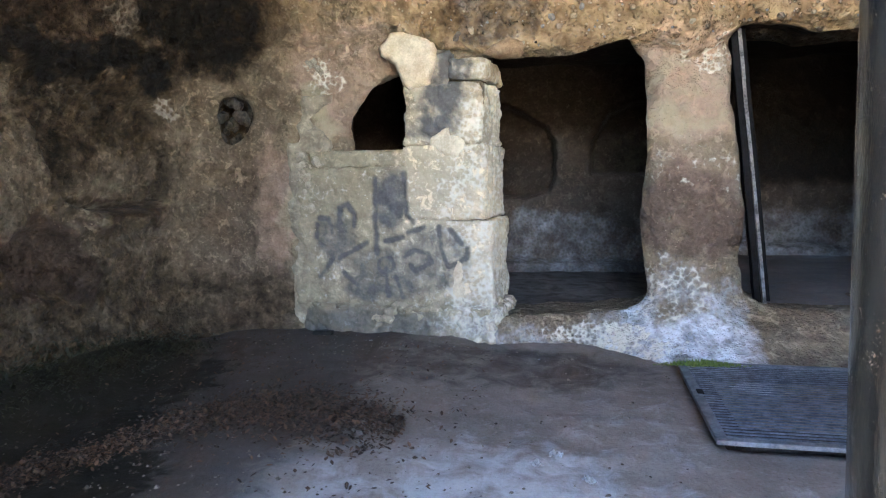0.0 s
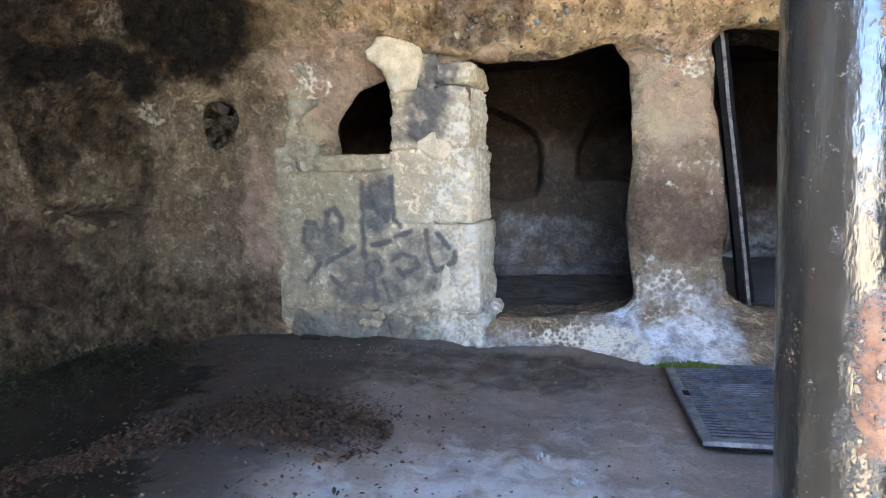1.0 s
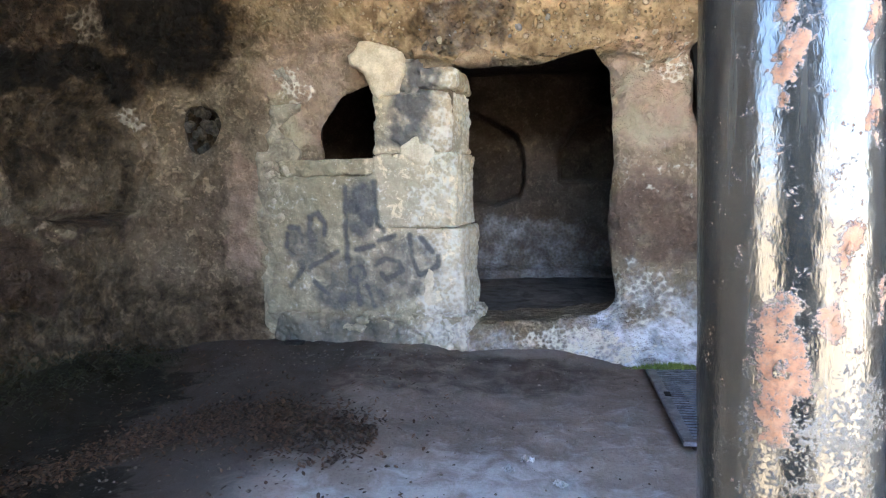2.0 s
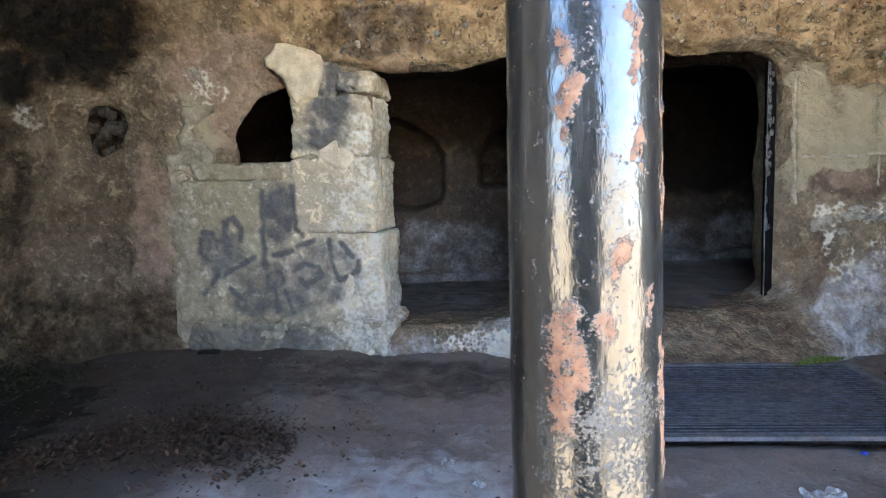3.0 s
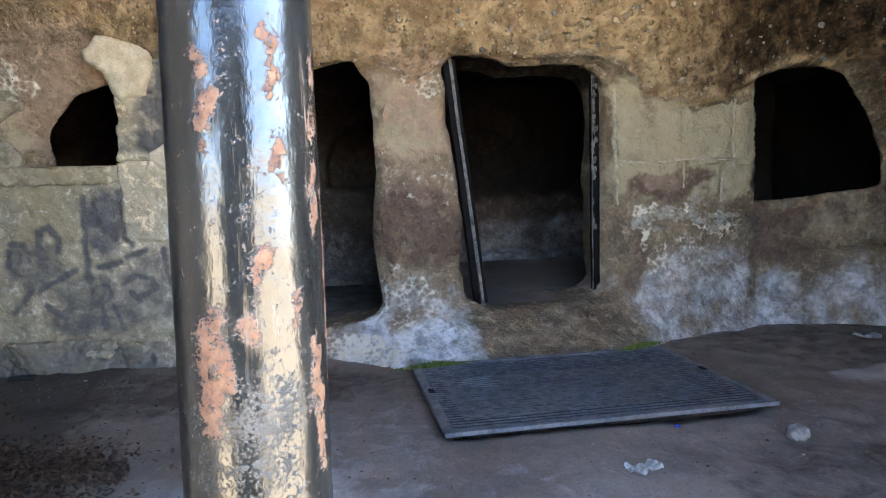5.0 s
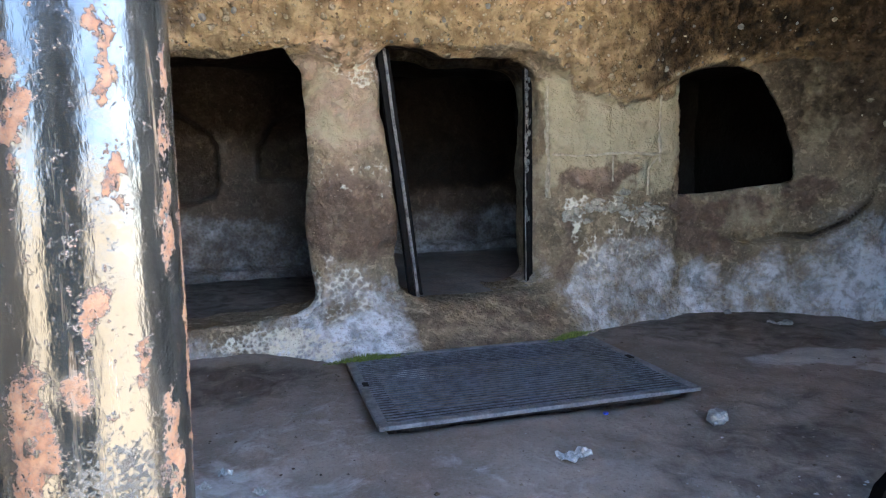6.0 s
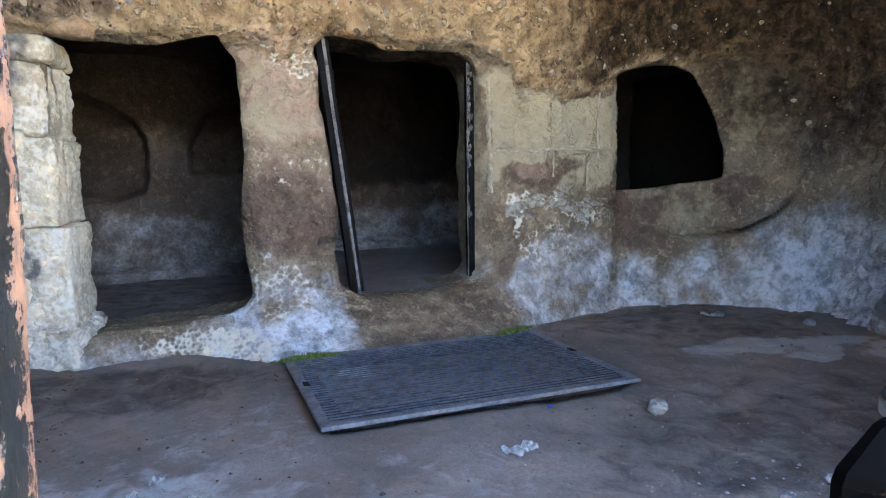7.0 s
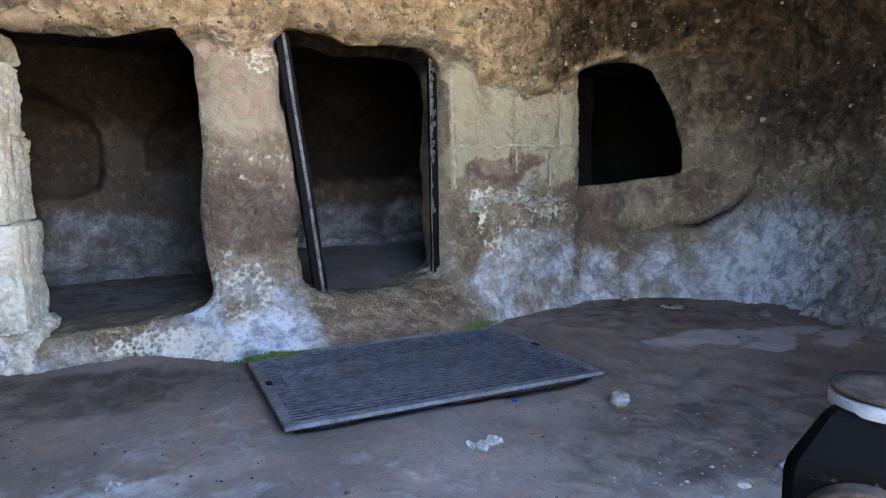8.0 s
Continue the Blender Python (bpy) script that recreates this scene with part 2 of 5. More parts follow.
RUBBER = plain("black rubber", (0.006, 0.006, 0.006), (0.02, 0.02, 0.02), 40, 0.6)
BLUE = plain("blue plastic", (0.01, 0.03, 0.35), (0.02, 0.06, 0.5), 40, 0.35)
WEED = plain("dark damp leaves", (0.006, 0.006, 0.003), (0.04, 0.038, 0.015), 40, 0.7)
MOSS = plain("bright green moss", (0.05, 0.075, 0.015), (0.19, 0.24, 0.055), 60, 0.95)
GROUND = plain("dry sunlit earth", (0.38, 0.285, 0.17), (0.53, 0.42, 0.27), 0.8, 0.95, 0.0, 0.4, 0.03)


def leaf_material():
    n = Nodes("dry leaves")
    g = n.tree.nodes.new("ShaderNodeNewGeometry").outputs["Random Per Island"]
    col = n.mix(n.step(g, 0.1, 1.0), (0.02, 0.013, 0.009), (0.14, 0.085, 0.055))
    return n.finish(n.mix(n.step(n.noise(60), 0.4, 0.8), col, (0.07, 0.046, 0.03)), 0.75)


LEAF = leaf_material()
PLASTER = plain("cream plaster", (0.5, 0.43, 0.3), (0.74, 0.66, 0.5), 9, 0.9, 0.0, 0.5, 0.012, 0.2)


def paint_material():
    """Glossy black paint, scuffed, weathered and flaking to orange rust where the mesh says so."""
    n = Nodes("black gloss paint over rust")
    rust, worn, streaky, _ = n.zone("zone_a")
    coarse, fine, grit = n.noise(230, 6, 0.7), n.noise(620, 8, 0.75), n.noise(1300, 5, 0.7)
    streak = n.noise(300, 6, 0.65, at=n.stretch(1, 1, 0.07))
    edge = n.math("ADD", n.math("MULTIPLY", coarse, 0.5), n.math("MULTIPLY", fine, 0.5))
    r = n.ragged(rust, n.math("ADD", n.math("MULTIPLY", edge, 0.6), n.math("MULTIPLY", grit, 0.4)), 5.0, 0.3, 0.75)
    w = n.ragged(worn, n.math("ADD", n.math("MULTIPLY", grit, 0.6), n.math("MULTIPLY", coarse, 0.4)), 2.6, 0.4, 0.75)
    t = n.ragged(streaky, streak, 2.0, 0.45, 0.75)
    col = n.mix(n.step(streak, 0.4, 0.7), (0.009, 0.01, 0.01), (0.024, 0.026, 0.025))
    col = n.mix(n.math("MULTIPLY", w, 0.5), col, (0.04, 0.036, 0.027))
    col = n.mix(n.math("MULTIPLY", t, 0.8), col, n.mix(coarse, (0.11, 0.072, 0.04), (0.2, 0.145, 0.09)))
    scab = n.mix(n.step(fine, 0.36, 0.62), (0.055, 0.02, 0.009), (0.155, 0.066, 0.027))
    scab = n.mix(n.step(coarse, 0.42, 0.66, 0.0, 0.7), scab, (0.19, 0.11, 0.06))
    scab = n.mix(n.step(grit, 0.63, 0.7), scab, (0.05, 0.03, 0.022))
    col = n.mix(r, col, scab)
    rough = n.math("ADD", n.step(coarse, 0.3, 0.8, 0.13, 0.26), n.math("MULTIPLY", n.math("MAXIMUM", w, t), 0.22))
    rough = n.math("MAXIMUM", n.math("MULTIPLY", r, 0.8), rough)
    h = n.math("ADD", n.math("MULTIPLY", r, n.math("MULTIPLY_ADD", fine, 0.8, 0.05)), n.math("ADD", n.math("ADD", n.math("MULTIPLY", coarse, 0.2), n.math("MULTIPLY", n.noise(700, 3, 0.6, at=n.stretch(1, 1, 0.4)), 0.3)), n.math("MULTIPLY", n.math("MULTIPLY", w, grit), 0.5)))
    return n.finish(col, rough, h, 0.5, 0.0008, 0.0, 0.75)


PAINT = paint_material()


# Matt near-black stands in for the dark reflection on the latch's paint.
def matt_material():
    n = Nodes("matt black iron")
    rust, _, _, _ = n.zone("zone_a")
    fine = n.noise(90, 7, 0.7)
    r = n.ragged(rust, fine, 1.3, 0.5, 0.66)
    return n.finish(n.mix(r, (0.0015, 0.0015, 0.0016), n.mix(fine, (0.025, 0.012, 0.007), (0.085, 0.045, 0.024))), 0.65, fine, 0.4, 0.002, 0.0, 0.03)


IRON = matt_material()
RUSTY = plain("brown rusted iron", (0.016, 0.012, 0.0085), (0.05, 0.036, 0.026), 30, 0.9, 0.0, 0.3, 0.004, 0.1)


# ---------------------------------------------------------------- mesh tools
def rnd(p, scale, octaves=5, seed=0.0):
    return noise.fractal(Vector((p[0] * scale + seed, p[1] * scale - seed, p[2] * scale + 2 * seed)), 0.9, 2.1, octaves)


def smooth(a, b, v):
    t = min(1.0, max(0.0, (v - a) / (b - a)))
    return t * t * (3 - 2 * t)


def blob(x, z, cx, cz, rx, rz, soft=0.35):
    """1 inside an ellipse, falling to 0 over its rim."""
    d = math.hypot((x - cx) / rx, (z - cz) / rz)
    return 1 - smooth(1 - soft, 1 + soft, d)


def mesh_from(name, verts, faces, mat, flat=False):
    me = bpy.data.meshes.new(name)
    me.from_pydata([tuple(v) for v in verts], [], faces)
    me.materials.append(mat)
    me.polygons.foreach_set("use_smooth", [not flat] * len(me.polygons))
    me.update()
    return me


def zones(me, a, b=None):
    for key, rows in (("zone_a", a), ("zone_b", b)):
        if rows is not None:
            me.attributes.new(key, "FLOAT_COLOR", "POINT").data.foreach_set("color", np.array(rows, dtype=np.float32).ravel())


def part(name, bm, mat, parent, label="", flat=False):
    me = bpy.data.meshes.new(name)
    bm.to_mesh(me)
    bm.free()
    me.materials.append(mat)
    if not flat:
        me.polygons.foreach_set("use_smooth", [True] * len(me.polygons))
    ob = new(name, me)
    ob.parent = parent
    if label:
        tagged(ob, label)
    return ob


def edge_distance(u, v, poly):
    """Signed distance to a closed outline, negative inside."""
    best, hit = 1e9, False
    for (a, b), (c, d) in zip(poly, poly[1:] + poly[:1]):
        t = min(1.0, max(0.0, ((u - a) * (c - a) + (v - b) * (d - b)) / ((c - a) ** 2 + (d - b) ** 2)))
        best = min(best, math.hypot(u - a - t * (c - a), v - b - t * (d - b)))
        if (b > v) != (d > v) and u < (c - a) * (v - b) / (d - b) + a:
            hit = not hit
    return -best if hit else best


def rounded_box(hx, hy, hz, r, step, wob=0.0, seed=0.0, taper=None, chip=0.0):
    """A box with rounded, uneven edges, gridded evenly on every face."""
    half = (hx, hy, hz)
    div = [max(4, min(90, int(2 * h / step))) for h in half]
    bm, known = bmesh.new(), {}

    def corner(idx):
        if idx not in known:
            p = Vector([(2 * i / d - 1) * h for i, d, h in zip(idx, div, half)])
            q = Vector([max(-(h - r), min(h - r, c)) for c, h in zip(p, half)])
            d = p - q
            p = q + (d.normalized() * r if d.length > 1e-6 else d)
            if wob:
                k = rnd(p, 2.2 / max(hx, hz), 4, seed) * wob + rnd(p, 9, 4, seed + 3) * wob * 0.5
                p += (p / max(p.length, 1e-4)) * k * 0.5 + Vector((0, -1, 0)) * k * 0.6
            if chip and d.length > r * 0.3:
                edge = 1.0 if sum(abs(c) > r * 0.25 for c in d) > 1 else 0.35
                p -= d.normalized() * edge * chip * max(0.0, rnd(p, 13, 4, seed + 8) + 0.12)
            known[idx] = bm.verts.new(taper(p) if taper else p)
        return known[idx]

    for ax in range(3):
        a, b = (ax + 1) % 3, (ax + 2) % 3
        for end in (0, div[ax]):
            for i in range(div[a]):
                for j in range(div[b]):
                    quad = []
                    for di, dj in ((0, 0), (1, 0), (1, 1), (0, 1)):
                        idx = [0, 0, 0]
                        idx[ax], idx[a], idx[b] = end, i + di, j + dj
                        quad.append(corner(tuple(idx)))
                    bm.faces.new(quad if end else quad[::-1])
    return bm


def bar_box(x0, x1, y0, y1, z0, z1, bevel=0.003):
    bm = bmesh.new()
    bmesh.ops.create_cube(bm, size=1)
    for v in bm.verts:
        v.co = Vector(((x0 + x1) / 2 + v.co.x * (x1 - x0), (y0 + y1) / 2 + v.co.y * (y1 - y0), (z0 + z1) / 2 + v.co.z * (z1 - z0)))
    if bevel:
        bmesh.ops.bevel(bm, geom=bm.edges[:], offset=bevel, segments=1, affect="EDGES")
    return bm


def pebble_mesh(name, mat, size, seed, squash=0.65, cuts=2, jag=0.35):
    bm = bmesh.new()
    bmesh.ops.create_icosphere(bm, subdivisions=cuts, radius=1)
    for v in bm.verts:
        k = 1 + jag * rnd(v.co, 0.9, 3, seed)
        v.co = Vector((v.co.x * k * size, v.co.y * k * size * 0.8, v.co.z * k * size * squash))
    low = min(v.co.z for v in bm.verts)
    for v in bm.verts:
        v.co.z -= low
    me = bpy.data.meshes.new(name)
    bm.to_mesh(me)
    bm.free()
    me.materials.append(mat)
    return me


# ---------------------------------------------------------------- plan of the cave
PLAN = [(-3.5, -0.4), (-3.55, 0.6), (-3.62, 2.0), (-3.6, 3.3), (-3.53, 4.2), (-3.42, 4.8), (-3.1, 5.2), (-2.5, 5.33), (-1.0, 5.34), (0.6, 5.34), (2.2, 5.34),
        (3.4, 5.36), (4.4, 5.44), (5.15, 5.3), (5.7, 4.95), (5.98, 4.45), (5.82, 3.8), (5.55, 3.1), (5.4, 2.0), (5.3, 0.6), (5.3, -0.4)]


def spline(pts, step=0.01):
    """An even walk along a smooth curve: places, lengths and inward normals."""
    out = []
    for i in range(len(pts) - 1):
        p = [Vector(pts[min(max(j, 0), len(pts) - 1)]) for j in (i - 1, i, i + 1, i + 2)]
        n = max(2, int((p[2] - p[1]).length / step))
        for k in range(n):
            t = k / n
            out.append(0.5 * (2 * p[1] + (p[2] - p[0]) * t + (2 * p[0] - 5 * p[1] + 4 * p[2] - p[3]) * t * t + (3 * p[1] - p[0] - 3 * p[2] + p[3]) * t ** 3))
    out.append(Vector(pts[-1]))
    xy = np.array([tuple(v) for v in out])
    s = np.concatenate([[0], np.cumsum(np.hypot(*np.diff(xy, axis=0).T))])
    d = np.gradient(xy, axis=0)
    d /= np.hypot(d[:, 0], d[:, 1])[:, None]
    return xy, s, np.stack([d[:, 1], -d[:, 0]], axis=1)


LINE, LEN, INWARD = spline(PLAN)


def on_line(s):
    return (np.interp(s, LEN, LINE[:, 0]), np.interp(s, LEN, LINE[:, 1]), np.interp(s, LEN, INWARD[:, 0]), np.interp(s, LEN, INWARD[:, 1]))


I0, I1 = int(np.argmin(np.hypot(LINE[:, 0] + 3.3, LINE[:, 1] - 5.0))), int(np.argmin(np.hypot(LINE[:, 0] - 5.72, LINE[:, 1] - 4.93)))
S_WEST, S_EAST = LEN[I0], LEN[I1]


def s_of(x):
    return float(np.interp(x, LINE[I0:I1, 0], LEN[I0:I1]))


def ledge(x):
    """Height of the lower edge of the overhanging rock."""
    return float(np.interp(x, [-4, -2.2, -1.6, -0.7, 0.5, 0.9, 1.2, 1.6, 2.5, 2.75, 3.3, 3.6, 4.1, 4.8, 5.4, 6], [2.6, 2.55, 2.6, 2.36, 2.42, 2.3, 2.45, 2.46, 2.44, 2.33, 2.06, 2.07, 2.34, 2.5, 2.55, 2.5]))


def flare(x):
    """How far the foot of the wall runs out over the floor, and up to which height."""
    out = float(np.interp(x, [-3.4, -2.4, -0.8, -0.45, 0.0, 0.35, 0.62, 0.9, 1.3, 2.4, 2.75, 3.1, 3.6, 6], [0.1, 0.08, 0.12, 0.08, 0.06, 0.24, 0.44, 0.5, 0.62, 0.64, 0.45, 0.16, 0.05, 0.08]))
    top = float(np.interp(x, [-0.8, 0.0, 0.6, 1.2, 2.6, 3.2], [0.3, 0.26, 0.5, 0.42, 0.42, 0.6]))
    return out, top


def rounded_rect(u, v, cu, cv, hu, hv, r):
    a, b = abs(u - cu) - hu + r, abs(v - cv) - hv + r
    return math.hypot(max(a, 0), max(b, 0)) + min(max(a, b), 0) - r


def weights(s):
    """How far a place belongs to the west, the north and the east wall."""
    a, b = smooth(S_WEST - 0.25, S_WEST + 0.25, s), smooth(S_EAST - 0.35, S_EAST + 0.45, s)
    return 1 - a, a * (1 - b), b


def shoulder(off):
    """Height of the seam that sweeps down under the small window and up along the east wall."""
    return float(np.interp(off, [-0.9, -0.52, -0.25, 0.08, 0.37, 0.55, 0.68, 0.78], [0.74, 0.7, 0.72, 0.74, 0.91, 1.1, 1.4, 1.7]))


NICHE = [(3.54, 1.93), (3.63, 1.87), (3.71, 1.76), (3.74, 1.61), (3.78, 1.42), (3.91, 1.28), (4.1, 1.2), (4.47, 1.18), (4.77, 1.19), (4.86, 1.26), (4.9, 1.45), (4.9, 1.58), (4.82, 1.8), (4.78, 2.06), (4.66, 2.12), (4.4, 2.17), (4.14, 2.16), (3.95, 2.3), (3.75, 2.36), (3.56, 2.15)]
HOLLOW = [(3.3, 0.93), (3.45, 1.06), (3.63, 1.12), (3.84, 1.06), (4.01, 0.88), (4.07, 0.66), (3.98, 0.51), (3.7, 0.58), (3.46, 0.7)]


def crust_line(x):
    """Upper edge of the crumbling lime crust on the wide pier."""
    return float(np.interp(x, [2.6, 2.8, 3.0, 3.2, 3.45, 3.7, 3.95, 4.2], [0.86, 0.98, 1.16, 1.2, 1.2, 1.13, 1.1, 1.0]))


def relief(s, z):
    """How far the rock stands proud of the plan's line."""
    x, y, nx, ny = (float(q) for q in on_line(s))
    p = (x, y, z)
    west, north, east = weights(s)
    d = 0.06 * rnd(p, 0.9, 5, 3.1) + 0.026 * rnd(p, 4.0, 5, 7.7) + 0.02 * abs(rnd(p, 8, 5, 1.7)) - 0.012 * abs(rnd(p, 17, 3, 4.7))
    d *= 1 - 0.75 * smooth(0.5, 0.15, z) * smooth(0.0, 0.3, x) * smooth(3.1, 2.8, x)
    d *= 1 - 0.8 * smooth(2.62, 2.72, x) * smooth(4.15, 4.0, x) * smooth(1.1, 1.25, z) * smooth(2.4, 2.3, z)
    out, top = flare(x) if north > 0.5 else (0.1, 0.4)
    d += out * max(0.0, 1 - z / top) ** 1.3
    if north > 0:
        e = ledge(x) + 0.025 * rnd(p, 5, 3, 1.0)
        over = smooth(e, e + 0.15, z)
        up = 0.09 * smooth(e - 0.02, e + 0.04, z) + 0.38 * min(0.7, max(0.0, z - e)) + over * (0.045 * rnd(p, 3.2, 5, 6.1) + 0.022 * rnd(p, 9.0, 4, 2.1))
        # lime crust that stands proud of the wide pier's foot, with a broken upper edge
        c = crust_line(x) + 0.05 * rnd(p, 5.5, 4, 19.0)
        wide = smooth(2.66, 2.8, x) * smooth(4.25, 4.0, x)
        up += wide * (0.035 * smooth(c + 0.02, c - 0.03, z) + 0.05 * max(0.0, rnd(p, 8.0, 4, 23.0) + 0.15) * math.exp(-((z - c + 0.06) / 0.07) ** 2))
        up -= 0.05 * smooth(-2.5, -2.38, x) * smooth(-0.66, -0.74, x) * smooth(2.2, 2.1, z)
        # slim pier: worn hollows and swellings
        slim = smooth(0.4, 0.6, x) * smooth(1.4, 1.2, x)
        up += slim * (0.05 * rnd(p, 2.6, 4, 15.0) + 0.022 * rnd(p, 7.0, 4, 25.0) - 0.05 * smooth(2.05, 2.3, z) * smooth(2.5, 2.35, z) + 0.03 * blob(x, z, 0.9, 1.45, 0.5, 0.12))
        # flaking salt at the foot
        up += 0.025 * abs(rnd(p, 9.0, 4, 31.0)) * smooth(0.75, 0.55, z) * smooth(0.2, 0.5, z) * smooth(0.2, 0.6, x)
        d += north * up
    # shoulder that runs down under the small window
    if north + east > 0 and x > 3.8:
        off = s - s_of(5.45)
        edge = shoulder(off)
        d += 0.15 * smooth(edge + 0.012, edge - 0.025, z) * smooth(-1.1, -0.7, off) * smooth(1.0, 0.75, off) - 0.1 * math.exp(-((z - edge - 0.02) / 0.025) ** 2) * smooth(0.82, 0.68, off) * smooth(-0.5, -0.1, off)
    if west > 0:
        q = edge_distance(y, z, NICHE) + 0.018 * rnd(p, 5, 4, 4.0)
        crisp = smooth(2.2, 1.7, z)
        w = -(0.1 + 0.14 * crisp) * smooth(0.01, -0.02 - 0.12 * (1 - crisp), q) + 0.1 * blob(y, z, 4.4, 1.75, 0.4, 0.45, 0.6)
        w -= 0.08 * math.exp(-((q + 0.015) / 0.025) ** 2) * smooth(1.55, 1.35, z) * smooth(3.9, 4.2, y)
        w += 0.035 * math.exp(-((q - 0.04) / 0.04) ** 2) * crisp
        # sooty brow over the niche
        brow = edge_distance(y, z, [(3.5, 2.2), (3.75, 2.42), (4.3, 2.46), (4.9, 2.36), (5.0, 2.25), (4.5, 2.2), (4.0, 2.2)])
        w += 0.09 * smooth(0.05, -0.06, brow) * (0.6 + rnd(p, 5.0, 4, 6.0)) + 0.05 * smooth(2.1, 2.3, z) * rnd(p, 3.4, 5, 12.0)
        h = edge_distance(y, z, HOLLOW) + 0.03 * rnd(p, 4, 4, 5.0)
        w -= 0.14 * smooth(0.015, -0.06, h)
        w -= 0.05 * blob(y, z, 5.02, 1.52, 0.07, 0.05, 0.4)
        w += 0.06 * blob(y, z, 4.4, 1.08, 0.5, 0.06, 0.6) * (0.6 + rnd(p, 6, 3, 3.0))
        w += 0.3 * min(0.8, max(0.0, z - 2.3)) + 0.045 * rnd(p, 2.2, 5, 9.0)
        d += west * w
    if east > 0:
        d += east * (0.3 * min(0.8, max(0.0, z - 2.3)) + 0.13 * abs(rnd((x * 0.5, y * 1.5, z * 0.8), 2.6, 5, 5.0)) + 0.07 * abs(rnd((x, y * 2.0, z * 0.8 + 0.8 * y), 3.4, 4, 15.0)) + 0.05 * rnd(p, 2.2, 4, 9.0))
    return d


def zones_north(x, z):
    edge = ledge(x)
    pebble = smooth(edge - 0.05, edge + 0.06, z) * (0.45 + 0.55 * smooth(-1.9, -1.2, x))
    low = float(np.interp(x, [-2.6, -2.0, -0.6, -0.2, 0.3, 0.6, 1.25, 1.35, 2.6, 2.75, 3.2, 3.7, 4.2, 4.6, 5.0, 5.6], [0.0, 0.1, 0.3, 0.2, 0.3, 0.6, 0.62, 0.12, 0.14, 0.5, 0.84, 0.94, 0.66, 0.58, 0.68, 0.72]))
    salt = (0.62 + 0.14 * smooth(2.75, 3.1, x)) * smooth(low + 0.22, low - 0.3, z) + 0.34 * blob(x, z, 0.75, 0.16, 0.5, 0.42, 0.6)
    salt = max(salt, 0.5 * smooth(0.06, -0.03, rounded_rect(x, z, -0.62, 2.62, 0.29, 0.19, 0.05)))
    salt *= 0.85 + 0.5 * rnd((x, 0, z), 4.2, 5, 21.0)
    salt *= 1 - 0.62 * smooth(1.12, 1.45, x) * smooth(2.85, 2.6, x) * smooth(0.6, 0.4, z)
    pink = max(0.9 * blob(x, z, 0.86, 2.02, 0.55, 0.45), 0.6 * blob(x, z, 3.2, 1.44, 0.35, 0.12), 0.9 * blob(x, z, -2.66, 1.2, 0.2, 0.55), 0.75 * blob(x, z, -1.95, 2.3, 0.62, 0.5), 0.45 * blob(x, z, 0.9, 1.5, 0.5, 0.3))
    brown = max(0.4 * smooth(-2.3, -2.7, x) * smooth(1.9, 1.3, z), 0.8 * blob(x, z, 0.9, 1.02, 0.5, 0.42), 0.72 * blob(x, z, 3.2, 1.36, 0.5, 0.17, 0.5), 0.85 * blob(x, z, 4.75, 1.02, 0.4, 0.13), 0.8 * blob(x, z, 5.5, 1.18, 0.2, 0.2), 0.8 * blob(x, z, 4.25, 0.95, 0.22, 0.26), 0.7 * blob(x, z, 4.5, 0.72, 0.2, 0.2),
                0.5 * blob(x, z, 2.1, 0.15, 0.85, 0.36, 0.6), 0.6 * blob(x, z, 2.82, 0.72, 0.12, 0.32), 0.5 * smooth(5.2, 5.8, x) * smooth(1.4, 2.2, z), 0.3 * smooth(3.4, 4.6, x) * smooth(edge, edge + 0.15, z))
    cream = max(0.5 * blob(x, z, 0.86, 2.0, 0.5, 0.45), 0.85 * smooth(2.56, 2.68, x) * smooth(4.2, 4.05, x) * smooth(1.1, 1.34, z) * smooth(edge + 0.03, edge - 0.05, z), 0.4 * blob(x, z, 5.1, 1.0, 0.5, 0.3), 0.58 * blob(x, z, -2.3, 1.75, 0.25, 0.55), 0.5 * blob(x, z, -2.42, 0.9, 0.22, 0.8), 0.6 * blob(x, z, 5.5, 2.1, 0.13, 0.5), 0.15 * blob(x, z, 2.1, 0.2, 0.6, 0.2))
    cream *= (1 - 0.95 * blob(x, z, 3.2, 1.4, 0.4, 0.13, 0.5)) * (0.95 + 0.45 * rnd((x, 0, z), 2.6, 4, 3.0))
    crust = math.exp(-((z - crust_line(x) + 0.07) / 0.15) ** 2) * (0.85 + 0.5 * rnd((x, 0, z), 4.0, 4, 13.0)) * smooth(2.7, 2.9, x) * smooth(4.1, 3.8, x)
    pale = max(0.66 * crust, 0.5 * blob(x, z, 0.95, 2.32, 0.3, 0.07), 0.5 * blob(x, z, -2.2, 2.24, 0.2, 0.16), 0.62 * blob(x, z, 0.3, 0.1, 0.6, 0.13), 0.34 * blob(x, z, 0.9, 1.45, 0.4, 0.3), 0.45 * blob(x, z, 0.7, 0.45, 0.4, 0.2), 0.4 * blob(x, z, 3.3, 0.7, 0.5, 0.25))
